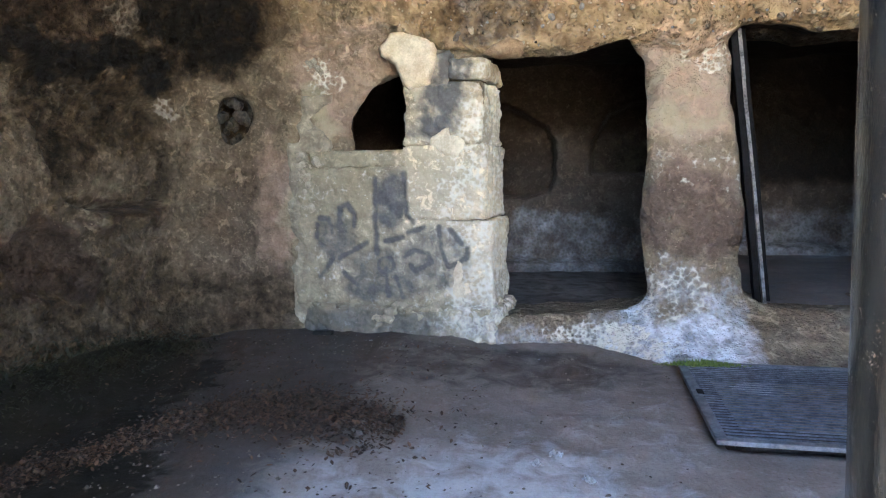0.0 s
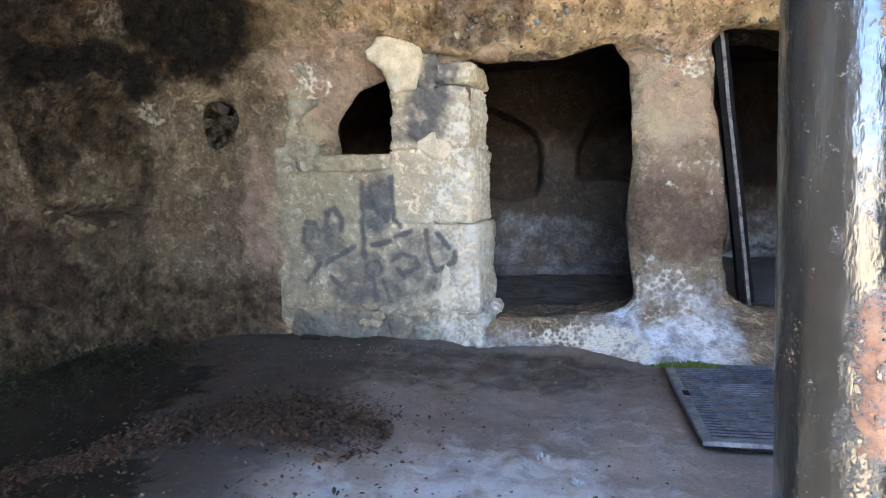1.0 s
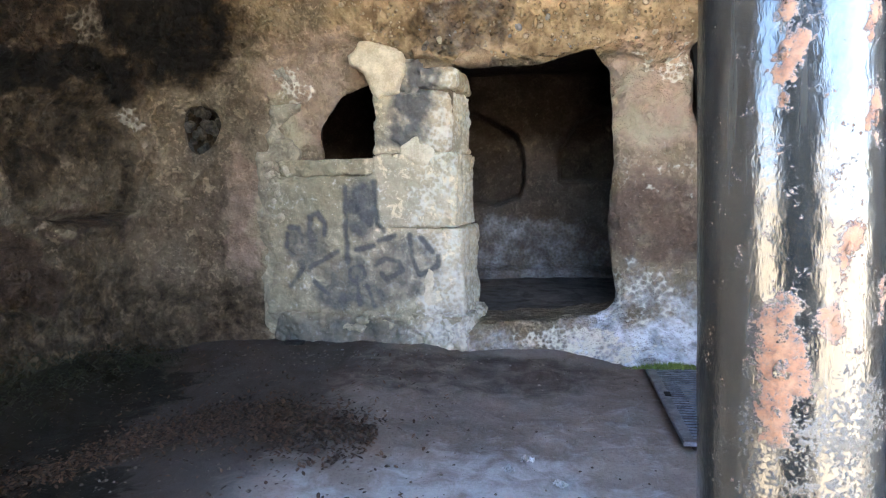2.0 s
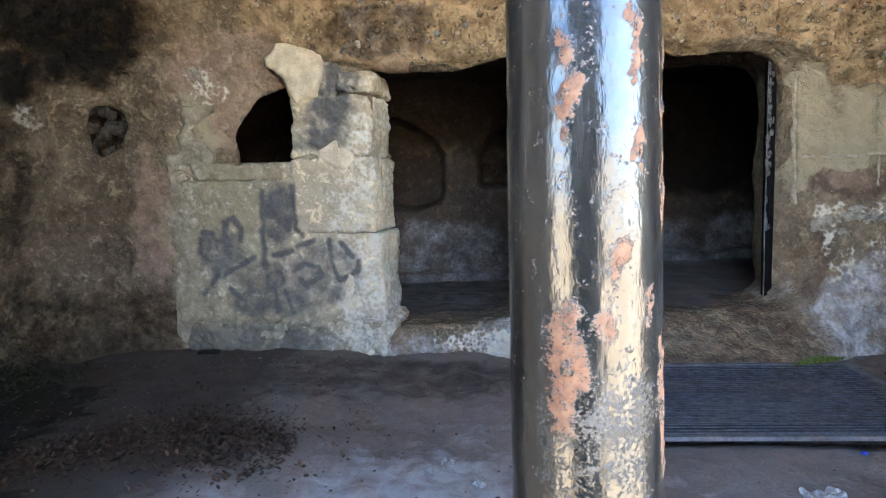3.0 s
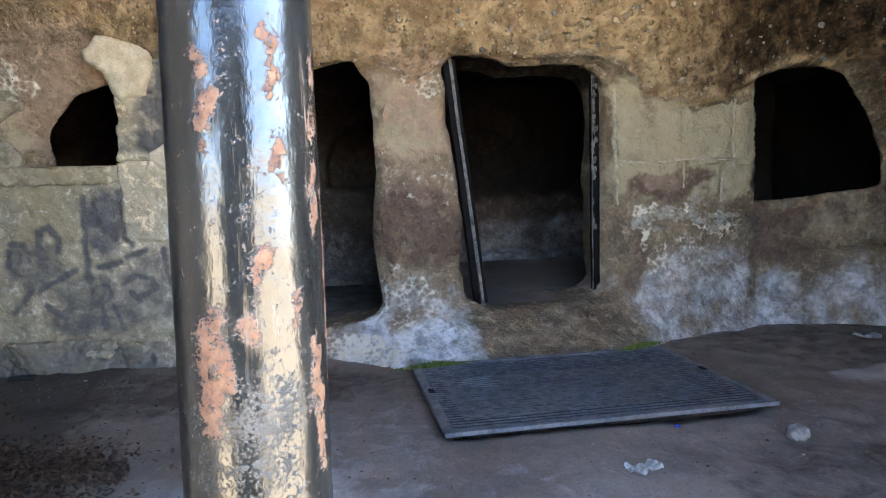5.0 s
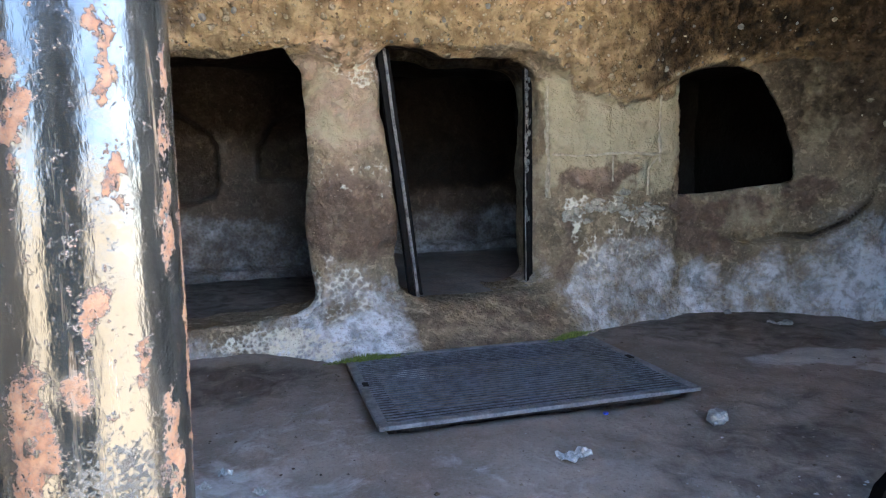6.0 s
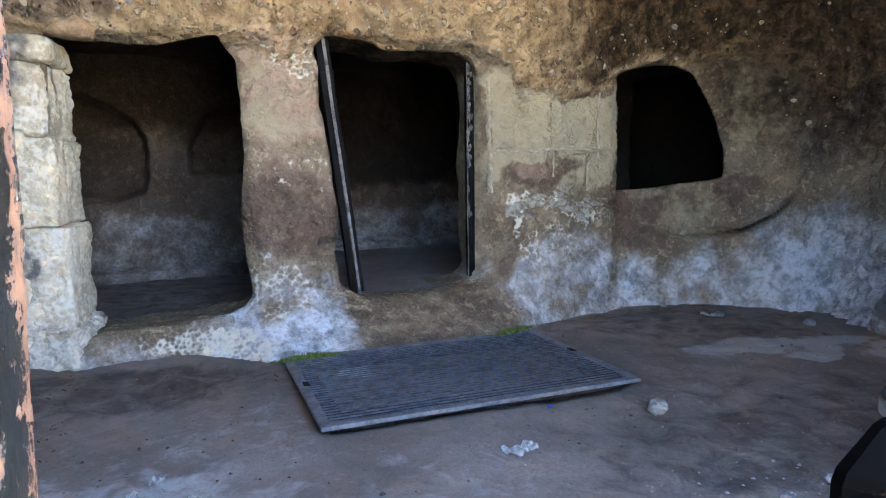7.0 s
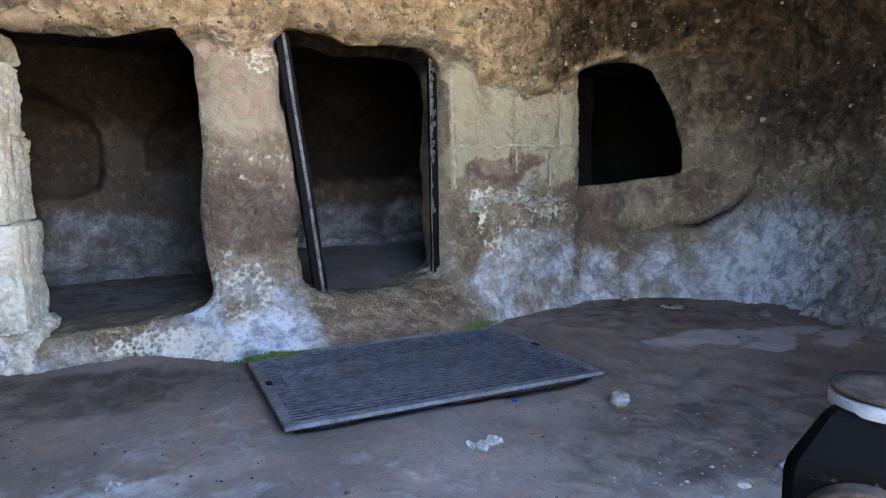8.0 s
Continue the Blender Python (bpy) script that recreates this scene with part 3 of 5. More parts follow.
    # Soot patches and smears; also darker along the overhang and towards the east.
    soot_shade = max(0.95 * blob(x, z, -3.15, 2.78, 0.75, 0.45), 0.5 * blob(x, z, 5.8, 2.9, 0.7, 0.5, 0.6), 0.64 * smooth(4.6, 5.4, x) * smooth(1.3, 2.2, z), 0.76 * smooth(2.4, 4.0, x) * smooth(edge, edge + 0.15, z), 0.6 * smooth(0.06, -0.03, rounded_rect(x, z, -0.6, 2.62, 0.27, 0.17, 0.05)), 0.6 * blob(x, z, -0.9, 2.56, 0.2, 0.14),
               0.3 * blob(x, z, -1.9, 2.42, 0.35, 0.1), 0.5 * blob(x, z, -1.72, 2.18, 0.16, 0.08))
    # Left corner darkened, more towards the foot, for daylight falling off there.
    soot_shade = max(soot_shade, 0.66 * smooth(-2.3, -2.7, x) * smooth(1.3, 0.3, z), 0.4 * smooth(-2.3, -2.6, x))
    moss = 0.55 * smooth(0.1, 0.0, z) * smooth(-2.3, -2.6, x)
    return np.array((salt, soot_shade, pebble, moss, pink, cream, brown, pale))


def zones_west(y, z):
    q = edge_distance(y, z, NICHE)
    # Niche shading is painted in: dark inside, pale along the rim.
    hollow = smooth(0.03, -0.06, q)
    # Film over the whole wall: real soot above the niche, painted dimness elsewhere.
    soot_shade = max(0.97 * blob(y, z, 5.0, 2.78, 0.62, 0.42), 0.98 * blob(y, z, 4.25, 2.3, 1.0, 0.2), hollow * min(0.76, 0.16 + 0.55 * smooth(1.36, 1.8, z) + 0.5 * smooth(4.5, 4.05, y) + 0.5 * smooth(-0.07, -0.005, q) * smooth(1.4, 1.3, z)), 0.62 * blob(y, z, 3.62, 1.95, 0.22, 0.45), 0.75 * smooth(0.6, 0.1, z), 0.53 + 0.16 * smooth(1.2, 0.5, z), 0.74 * smooth(2.2, 2.42, z))
    brown = max(0.95 * smooth(0.06, -0.05, edge_distance(y, z, HOLLOW)), 0.62 * blob(y, z, 3.8, 2.6, 0.6, 0.3), 0.6 * smooth(3.0, 2.4, y), 0.2, 0.8 * blob(y, z, 4.4, 1.1, 0.5, 0.07))
    pale = max(0.6 * blob(y, z, 4.95, 2.03, 0.25, 0.16), 0.42 * blob(y, z, 3.95, 1.98, 0.3, 0.14), 0.62 * blob(y, z, 4.42, 2.62, 0.16, 0.2))
    cream = max(0.3 * blob(y, z, 4.7, 0.8, 0.6, 0.5), 0.5 * hollow * smooth(1.55, 1.3, z), 0.5 * math.exp(-((q - 0.07) / 0.06) ** 2), 0.2)
    pink = 0.3 * blob(y, z, 4.4, 1.2, 0.5, 0.08)
    moss = 0.85 * smooth(0.42, 0.05, z) * smooth(4.9, 4.1, y)
    return np.array((0, soot_shade, 0.2, moss, pink, cream, brown, pale))


def zones_east(y, z):
    salt = 0.6 * smooth(1.2, 0.5, z) * smooth(3.2, 4.4, y) + 0.5 * smooth(1.5, 0.8, z)
    # Dimmed by colour upwards and towards the mouth, where little daylight lands.
    soot_shade = max(0.7 * blob(y, z, 4.6, 2.9, 0.7, 0.7, 0.6), 0.66 * smooth(1.0, 2.0, z), 0.4 * smooth(4.8, 3.6, y), 0.2)
    return np.array((salt, soot_shade, smooth(1.9, 2.4, z), 0, 0, 0.3 * smooth(1.0, 1.6, z), 0.6 * smooth(0.9, 1.9, z), 0))


def rock_zones(s, z):
    x, y, _, _ = (float(q) for q in on_line(s))
    p = (x, y, z)
    wx, wz = 0.15 * rnd(p, 2.1, 4, 11.0), 0.15 * rnd(p, 2.1, 4, 17.0)
    west, north, east = weights(s + 2 * wx)
    x, y, z = x + wx, y + wx, max(0.0, z + wz * min(1.0, z * 2))
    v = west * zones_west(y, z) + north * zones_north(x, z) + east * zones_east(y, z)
    # Dark line painted into the crease of the niche's lower and right rim.
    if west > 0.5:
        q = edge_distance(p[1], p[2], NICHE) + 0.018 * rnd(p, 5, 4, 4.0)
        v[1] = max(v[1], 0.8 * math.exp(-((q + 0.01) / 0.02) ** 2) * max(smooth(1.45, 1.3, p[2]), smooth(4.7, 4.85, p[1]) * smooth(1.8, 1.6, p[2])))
    # Seam's crease darkened in colour; the shallow step alone hardly shades.
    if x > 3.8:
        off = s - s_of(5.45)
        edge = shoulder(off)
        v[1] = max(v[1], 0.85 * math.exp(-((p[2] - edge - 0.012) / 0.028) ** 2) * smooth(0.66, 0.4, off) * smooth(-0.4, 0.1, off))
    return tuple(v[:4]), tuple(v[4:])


TOP = 4.9


def sheet(name, s0, s1, step=0.04):
    """A plain stretch of the cave's wall, from below the floor to above the ceiling."""
    heights = list(np.arange(-0.1, 3.25, step)) + list(np.linspace(3.3, TOP, 12))
    ns, nz = int((s1 - s0) / step), len(heights) - 1
    verts, za, zb = [], [], []
    for i in range(ns + 1):
        s = s0 + (s1 - s0) * i / ns
        x, y, nx, ny = (float(q) for q in on_line(s))
        for j in range(nz + 1):
            z = float(heights[j])
            d = relief(s, z)
            verts.append((x + nx * d, y + ny * d, z))
            a, b = rock_zones(s, z)
            za.append(a)
            zb.append(b)
    faces = [(i * (nz + 1) + j, (i + 1) * (nz + 1) + j, (i + 1) * (nz + 1) + j + 1, i * (nz + 1) + j + 1) for i in range(ns) for j in range(nz)]
    me = mesh_from(name, verts, faces, ROCK)
    zones(me, za, zb)
    return tagged(new(name, me), kind="structure")


# openings through the long wall: outlines in x and height
WINDOW_1 = [(-1.98, 1.6), (-1.985, 1.75), (-2.02, 1.87), (-1.93, 2.03), (-1.85, 2.14), (-1.71, 2.22), (-1.58, 2.27), (-1.44, 2.3), (-1.34, 2.24), (-1.34, 1.6)]
DOOR_1 = [(-0.78, 0.16), (-0.5, 0.22), (-0.1, 0.22), (0.26, 0.26), (0.5, 0.32), (0.56, 0.39), (0.545, 0.6), (0.525, 0.76), (0.505, 0.98), (0.51, 1.3), (0.555, 1.56), (0.53, 1.8), (0.525, 2.08), (0.515, 2.3), (0.38, 2.44), (0.15, 2.4), (-0.11, 2.345), (-0.38, 2.355), (-0.5, 2.34), (-0.78, 2.36)]
DOOR_2 = [(1.31, 0.43), (1.43, 0.35), (1.67, 0.32), (1.99, 0.34), (2.5, 0.36), (2.71, 0.4), (2.79, 0.5), (2.75, 0.76), (2.73, 1.12), (2.67, 1.48), (2.65, 1.88), (2.61, 2.25), (2.55, 2.36), (2.45, 2.43), (2.29, 2.44), (2.08, 2.43), (1.73, 2.42), (1.45, 2.49), (1.2, 2.5), (1.12, 2.42), (1.18, 2.24), (1.15, 1.98), (1.21, 1.67), (1.24, 1.4), (1.28, 1.17), (1.29, 0.93), (1.26, 0.75), (1.28, 0.51)]
WINDOW_2 = [(4.16, 1.2), (4.62, 1.215), (5.0, 1.265), (5.35, 1.31), (5.345, 1.55), (5.28, 1.86), (5.13, 2.18), (5.02, 2.4), (4.82, 2.465), (4.55, 2.45), (4.31, 2.41), (4.17, 2.34), (4.18, 1.95), (4.17, 1.6)]
HOLE = [(-3.1, 1.76), (-3.03, 1.71), (-2.92, 1.79), (-2.845, 1.98), (-2.885, 2.09), (-3.0, 2.15), (-3.09, 2.12), (-3.115, 1.98)]


def splay(which, u, v, mid, depth):
    """How a reveal widens or narrows on its way through the wall: along it and upwards."""
    if which in (0, 3):
        r = math.hypot(u - mid[0], v - mid[1])
        k = 0.3 * depth ** 0.6 / max(r, 0.05)
        return k * (u - mid[0]), k * (v - mid[1])
    if which == 1:
        return (0.14 * depth if u > mid[0] else 0.0), (0.14 * depth if v > 2.2 else 0.0)
    if which == 2:
        if u > mid[0] + 0.45:
            return -smooth(0.0, 0.35, depth) * (0.03 + 0.15 * smooth(2.3, 0.5, v)), 0.0
        return (-0.06 * depth if u < mid[0] - 0.4 else 0.0), (0.1 * depth if v > 2.2 else 0.0)
    return 0.0, 0.0


def resample(pts, step, seed):
    """Points at even steps round a closed outline, a little unsteady."""
    out = []
    for a, b in zip(pts, pts[1:] + pts[:1]):
        a, b = Vector((s_of(a[0]), a[1])), Vector((s_of(b[0]), b[1]))
        n = max(1, round((b - a).length / step))
        for k in range(n):
            p = a.lerp(b, k / n)
            q = (p.x, p.y, seed)
            out.append((p.x + 0.014 * rnd(q, 6, 4, seed), p.y + 0.014 * rnd(q, 6, 4, seed + 5)))
    # round the corners off
    for _ in range(2):
        out = [tuple((np.array(out[i - 1]) + 2 * np.array(out[i]) + np.array(out[(i + 1) % len(out)])) / 4) for i in range(len(out))]
    return out


def inside(loop, pts):
    x, y = pts[:, 0], pts[:, 1]
    hit = np.zeros(len(pts), bool)
    for (x0, y0), (x1, y1) in zip(loop, loop[1:] + loop[:1]):
        cross = (y0 > y) != (y1 > y)
        hit ^= cross & (x < (x1 - x0) * (y - y0) / ((y1 - y0) or 1e-9) + x0)
    return hit


def long_wall(step=0.019):
    from mathutils.geometry import delaunay_2d_cdt
    loops = [(resample(o, 0.03, 3.0 * i), thick) for i, (o, thick) in enumerate(((WINDOW_1, 0.55), (DOOR_1, 0.6), (DOOR_2, 0.6), (WINDOW_2, 0.6), (HOLE, 0.42)))]
    rng = np.random.default_rng(4)
    gs, gz = np.arange(S_WEST, S_EAST + step, step), np.concatenate([np.arange(-0.1, 3.25, step), np.linspace(3.3, TOP, 14)])
    grid = np.array([(a, b) for a in gs for b in gz])
    edge = (grid[:, 0] < S_WEST + step / 2) | (grid[:, 0] > S_EAST - step / 2) | (grid[:, 1] < -0.09) | (grid[:, 1] > TOP - 0.01)
    grid[~edge] += rng.uniform(-0.3, 0.3, (int((~edge).sum()), 2)) * step
    rim = np.array([p for loop, _ in loops for p in loop])
    keep = np.array([np.min(np.hypot(rim[:, 0] - p[0], rim[:, 1] - p[1])) > step * 0.6 for p in grid])
    for loop, _ in loops:
        keep &= ~inside(loop, grid)
    pts, cons, spans = [tuple(p) for p in grid[keep]], [], []
    for loop, _ in loops:
        b = len(pts)
        pts += loop
        spans.append((b, len(loop)))
        cons += [(b + k, b + (k + 1) % len(loop)) for k in range(len(loop))]
    out, _, tris, orig, _, _ = delaunay_2d_cdt([Vector(p) for p in pts], cons, [], 0, 1e-6)
    place = {}
    for i, src in enumerate(orig):
        for o in src:
            place[o] = i
    pts = np.array([tuple(p) for p in out])
    mids = np.array([pts[list(t)].mean(axis=0) for t in tris])
    gone = np.zeros(len(tris), bool)
    for loop, _ in loops:
        gone |= inside(loop, mids)
    tris = [t for t, g in zip(tris, gone) if not g]
    near = np.array([np.min(np.hypot(rim[:, 0] - p[0], rim[:, 1] - p[1])) for p in pts])
    hollow = np.array(loops[0][0])
    front, back, za, zb = [], [], [], []
    for (s, z), d in zip(pts, near):
        x, y, nx, ny = (float(q) for q in on_line(s))
        r = relief(s, z) - (0.05 + 0.025 * rnd((s, z, 0), 7, 4, 3.0)) * math.exp(-d / 0.045)
        if 0.4 < x < 1.4 and z < 2.45:
            r -= 0.08 * math.exp(-d / 0.11)
        if abs(z - 1.95) < 0.8 and s < s_of(-1.2):
            r -= 0.13 * math.exp(-(float(np.min(np.hypot(hollow[:, 0] - s, hollow[:, 1] - z))) / 0.16) ** 2)
        front.append(Vector((x + nx * r, y + ny * r, z)))
        r = -(0.6 if x < 3.3 else 0.6 - 0.44 * smooth(3.3, 3.9, x)) + 0.03 * rnd((x, y, z), 1.4, 4, 8)
        back.append(Vector((x + nx * r, y + ny * r, z)))
        a, b = rock_zones(s, z)
        za.append(a)
        zb.append(b)
    n = len(front)
    verts, faces = front + back, [tuple(t) for t in tris]
    area = sum((pts[t[1]][0] - pts[t[0]][0]) * (pts[t[2]][1] - pts[t[0]][1]) - (pts[t[1]][1] - pts[t[0]][1]) * (pts[t[2]][0] - pts[t[0]][0]) for t in tris[:50])
    if area < 0:
        faces = [t[::-1] for t in faces]
    rim_back = set()
    for which, ((b, count), (loop, thick)) in enumerate(zip(spans, loops)):
        mid = np.array(loop).mean(axis=0)
        ids = [place[b + k] for k in range(count)]
        if thick < 0.5:
            rim_back |= set(ids)
        prev = ids
        for k in range(1, 7):
            if k == 6 and which == 2:
                ring = [n + i for i in ids]
            else:
                ring = []
                for i in ids:
                    p = front[i].lerp(back[i], k / 6 * thick / 0.6)
                    along, rise = splay(which, pts[i][0], pts[i][1], mid, k / 6)
                    _, _, nx, ny = on_line(pts[i][0])
                    p += Vector((-float(ny) * along, float(nx) * along, rise))
                    q = rnd(p, 3.5, 4, 2.0)
                    ring.append(len(verts))
                    verts.append(p + Vector((0.02 * q, 0, 0.02 * rnd(p, 3.5, 4, 6.0))))
                    # Shade painted on: windows black, round hole and door heads dark.
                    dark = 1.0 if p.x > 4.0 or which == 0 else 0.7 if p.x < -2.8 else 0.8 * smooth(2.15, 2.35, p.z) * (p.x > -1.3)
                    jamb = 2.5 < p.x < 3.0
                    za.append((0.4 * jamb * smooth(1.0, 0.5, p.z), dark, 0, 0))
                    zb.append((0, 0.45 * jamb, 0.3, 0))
            faces += [(prev[j], ring[j], ring[(j + 1) % count], prev[(j + 1) % count]) for j in range(count)]
            prev = ring
        if thick < 0.5:
            faces.append(tuple(prev[::-1]))
    # the far side opens wider than the near one at the windows and the first doorway
    reach = np.full(len(pts), 9.0)
    for which, clear in ((0, 0.34), (1, 0.16), (3, 0.34)):
        rim = np.array(loops[which][0])
        reach = np.minimum(reach, np.array([np.min(np.hypot(rim[:, 0] - p[0], rim[:, 1] - p[1])) for p in pts]) / clear)
    faces += [tuple(n + i for i in t[::-1]) for t in faces[:len(tris)] if min(reach[i] for i in t) > 1]
    # zones: the front's, then the back's, then the reveals in their painted dark tone
    za = za[:n] + [(0.1, 0.3, 0.2, 0)] * n + za[n:]
    zb = zb[:n] + [(0, 0, 0.5, 0)] * n + zb[n:]
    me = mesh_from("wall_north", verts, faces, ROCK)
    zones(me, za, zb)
    bm = bmesh.new()
    bm.from_mesh(me)
    bmesh.ops.recalc_face_normals(bm, faces=bm.faces[:])
    bm.to_mesh(me)
    bm.free()
    return tagged(new("wall_north", me), kind="structure")


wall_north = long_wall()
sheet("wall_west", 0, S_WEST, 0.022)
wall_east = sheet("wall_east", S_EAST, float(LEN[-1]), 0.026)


def panel(name, o, u, v, lu, lv, step, rise, mat, tone):
    """A rough flat sheet: corner, two directions, sizes; rise and tone are functions of the place."""
    o, u, v = Vector(o), Vector(u), Vector(v)
    w = u.cross(v)
    nu, nv = max(2, int(lu / step)), max(2, int(lv / step))
    verts, za, zb = [], [], []
    for i in range(nu + 1):
        for j in range(nv + 1):
            p = o + u * (lu * i / nu) + v * (lv * j / nv)
            verts.append(p + w * rise(p))
            a, b = tone(p)
            za.append(a)
            zb.append(b)
    faces = [(i * (nv + 1) + j, (i + 1) * (nv + 1) + j, (i + 1) * (nv + 1) + j + 1, i * (nv + 1) + j + 1) for i in range(nu) for j in range(nv)]
    me = mesh_from(name, verts, faces, mat)
    zones(me, za, zb)
    return tagged(new(name, me), kind="structure")


# ---------------------------------------------------------------- floor, ceiling, mouth, outside
def floor_rise(p):
    pit = smooth(0.0, -0.06, rounded_rect(p.x, p.y, 1.73, 4.0, 0.98, 0.63, 0.05))
    return 0.028 * rnd(p, 0.8, 4, 1.5) + 0.012 * rnd((p.x, p.y * 1.6, 0), 2.6, 3, 6.5) + 0.007 * rnd(p, 5, 4, 2.5) - 0.012 + 0.17 * smooth(-2.85, -3.45, p.x) * smooth(5.0, 4.3, p.y) + 0.06 * smooth(4.6, 5.2, p.y) * smooth(-0.6, -1.2, p.x) - 1.3 * pit


def leaf_line(x):
    """The line along which dry leaves have drifted."""
    return float(np.interp(x, [-3.0, -2.6, -2.4, -2.1, -1.7, -1.3, -0.9], [2.2, 2.55, 3.0, 3.45, 3.52, 3.42, 3.3]))


def floor_tone(p):
    x, y = p.x, p.y
    dust = max(0.55 * smooth(0.25, 0.6, leaf_line(x) - y) * smooth(-2.5, -1.5, x) * smooth(-0.4, -1.2, x), 0.62 * blob(x, y, -0.3, 2.4, 1.0, 1.1, 0.6), *(1.0 * blob(x + 0.25 * rnd(p, 1.3, 4, 3.0), y + 0.2 * rnd(p, 2.0, 4, 8.0), a, b, c, d, 0.6) for a, b, c, d in ((4.25, 3.75, 0.65, 0.22), (4.95, 3.62, 0.5, 0.17), (5.3, 3.3, 0.5, 0.12), (4.5, 3.45, 0.35, 0.08))), 0.35 * blob(x, y, 1.2, 2.6, 0.8, 0.5), 0.42 * blob(x, y, 0.3, 3.5, 0.7, 0.8, 0.6))
    # Damp earth, plus painted shade on the left side and in the pit.
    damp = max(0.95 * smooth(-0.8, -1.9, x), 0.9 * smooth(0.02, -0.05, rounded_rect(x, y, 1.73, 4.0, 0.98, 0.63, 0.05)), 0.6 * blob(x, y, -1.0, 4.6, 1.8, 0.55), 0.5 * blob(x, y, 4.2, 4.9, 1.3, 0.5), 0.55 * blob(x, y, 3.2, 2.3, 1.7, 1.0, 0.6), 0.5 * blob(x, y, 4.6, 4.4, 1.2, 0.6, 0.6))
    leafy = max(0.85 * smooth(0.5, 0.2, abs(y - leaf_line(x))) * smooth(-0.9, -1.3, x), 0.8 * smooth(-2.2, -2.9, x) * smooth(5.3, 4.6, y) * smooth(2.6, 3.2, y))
    # Mossy soil, plus near-black for the shade of the left corner.
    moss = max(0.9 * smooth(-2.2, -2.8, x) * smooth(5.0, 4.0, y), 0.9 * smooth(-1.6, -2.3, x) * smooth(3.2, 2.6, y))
    return (dust, damp, leafy, moss), (0, 0, 0, 0)


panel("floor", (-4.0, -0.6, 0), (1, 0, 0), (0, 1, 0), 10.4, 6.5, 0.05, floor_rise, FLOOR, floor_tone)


def vault_tone(p):
    return (0, 0.75 * blob(p.x, p.y, -3.0, 4.0, 2.0, 1.8, 0.6), 0.9, 0), (0, 0, 0.3, 0)


panel("ceiling", (-4.2, -0.6, 4.75), (0, 1, 0), (1, 0, 0), 7.0, 10.8, 0.09, lambda p: 0.06 * rnd(p, 0.9, 5, 4.4), ROCK, vault_tone)

MOUTH_L, MOUTH_R, MOUTH_T = -0.7, 2.45, 4.1


def mouth_wall():
    """The wall of the entrance, round one wide opening."""
    # Deep jambs are added out of view to hold daylight off the side walls.
    for name, x0, x1, y1, z0, z1 in (("wall_south", -4.2, MOUTH_L, 0.48, -0.1, 4.9), ("wall_south_right", MOUTH_R, 6.6, 0.4, -0.1, 4.9), ("lintel", MOUTH_L, MOUTH_R, 0.1, MOUTH_T, 4.9)):
        bm = rounded_box((x1 - x0) / 2, (y1 + 0.5) / 2, (z1 - z0) / 2, 0.08, 0.12, 0.04, x0)
        bmesh.ops.translate(bm, verts=bm.verts[:], vec=((x0 + x1) / 2, (y1 - 0.5) / 2, (z0 + z1) / 2))
        ob = part(name, bm, ROCK, None)
        count = len(ob.data.vertices)
        zones(ob.data, [(0.1, 0.1, 0.3, 0)] * count, [(0, 0, 0.3, 0)] * count)
        tagged(ob, kind="structure")


mouth_wall()
# Unseen dark mass added outside; the pipe mirrors it as its dark stripe.
bm = rounded_box(0.65, 0.35, 1.15, 0.2, 0.08, 0.12, 5.0)
bmesh.ops.translate(bm, verts=bm.verts[:], vec=(-0.14, -1.5, 1.0))
ob = part("reflection_mass", bm, ROCK, None)
zones(ob.data, [(0, 0.85, 0.2, 0)] * len(ob.data.vertices), [(0, 0, 0.8, 0)] * len(ob.data.vertices))
tagged(ob, kind="structure")
# Unseen rise added so the pipe's stripes mirror warm ground, not sky.
panel("bank", (-45, -9, -0.2), (1, 0, 0), (0, -0.92, 0.39), 90, 11.5, 0.75, lambda p: 0.6 * rnd(p, 0.16, 4, 3.0) - 0.2, GROUND, lambda p: ((0, 0, 0, 0), (0, 0, 0, 0)))
# one sheet to the horizon, open only where the pit goes down
ground = mesh_from("ground", [(x, y, -0.12) for x, y in ((-900, -900), (900, -900), (900, 900), (-900, 900), (0.6, 3.2), (2.86, 3.2), (2.86, 4.8), (0.6, 4.8))], [(0, 1, 5, 4), (1, 2, 6, 5), (2, 3, 7, 6), (3, 0, 4, 7)], GROUND)
tagged(new("ground", ground), kind="structure")


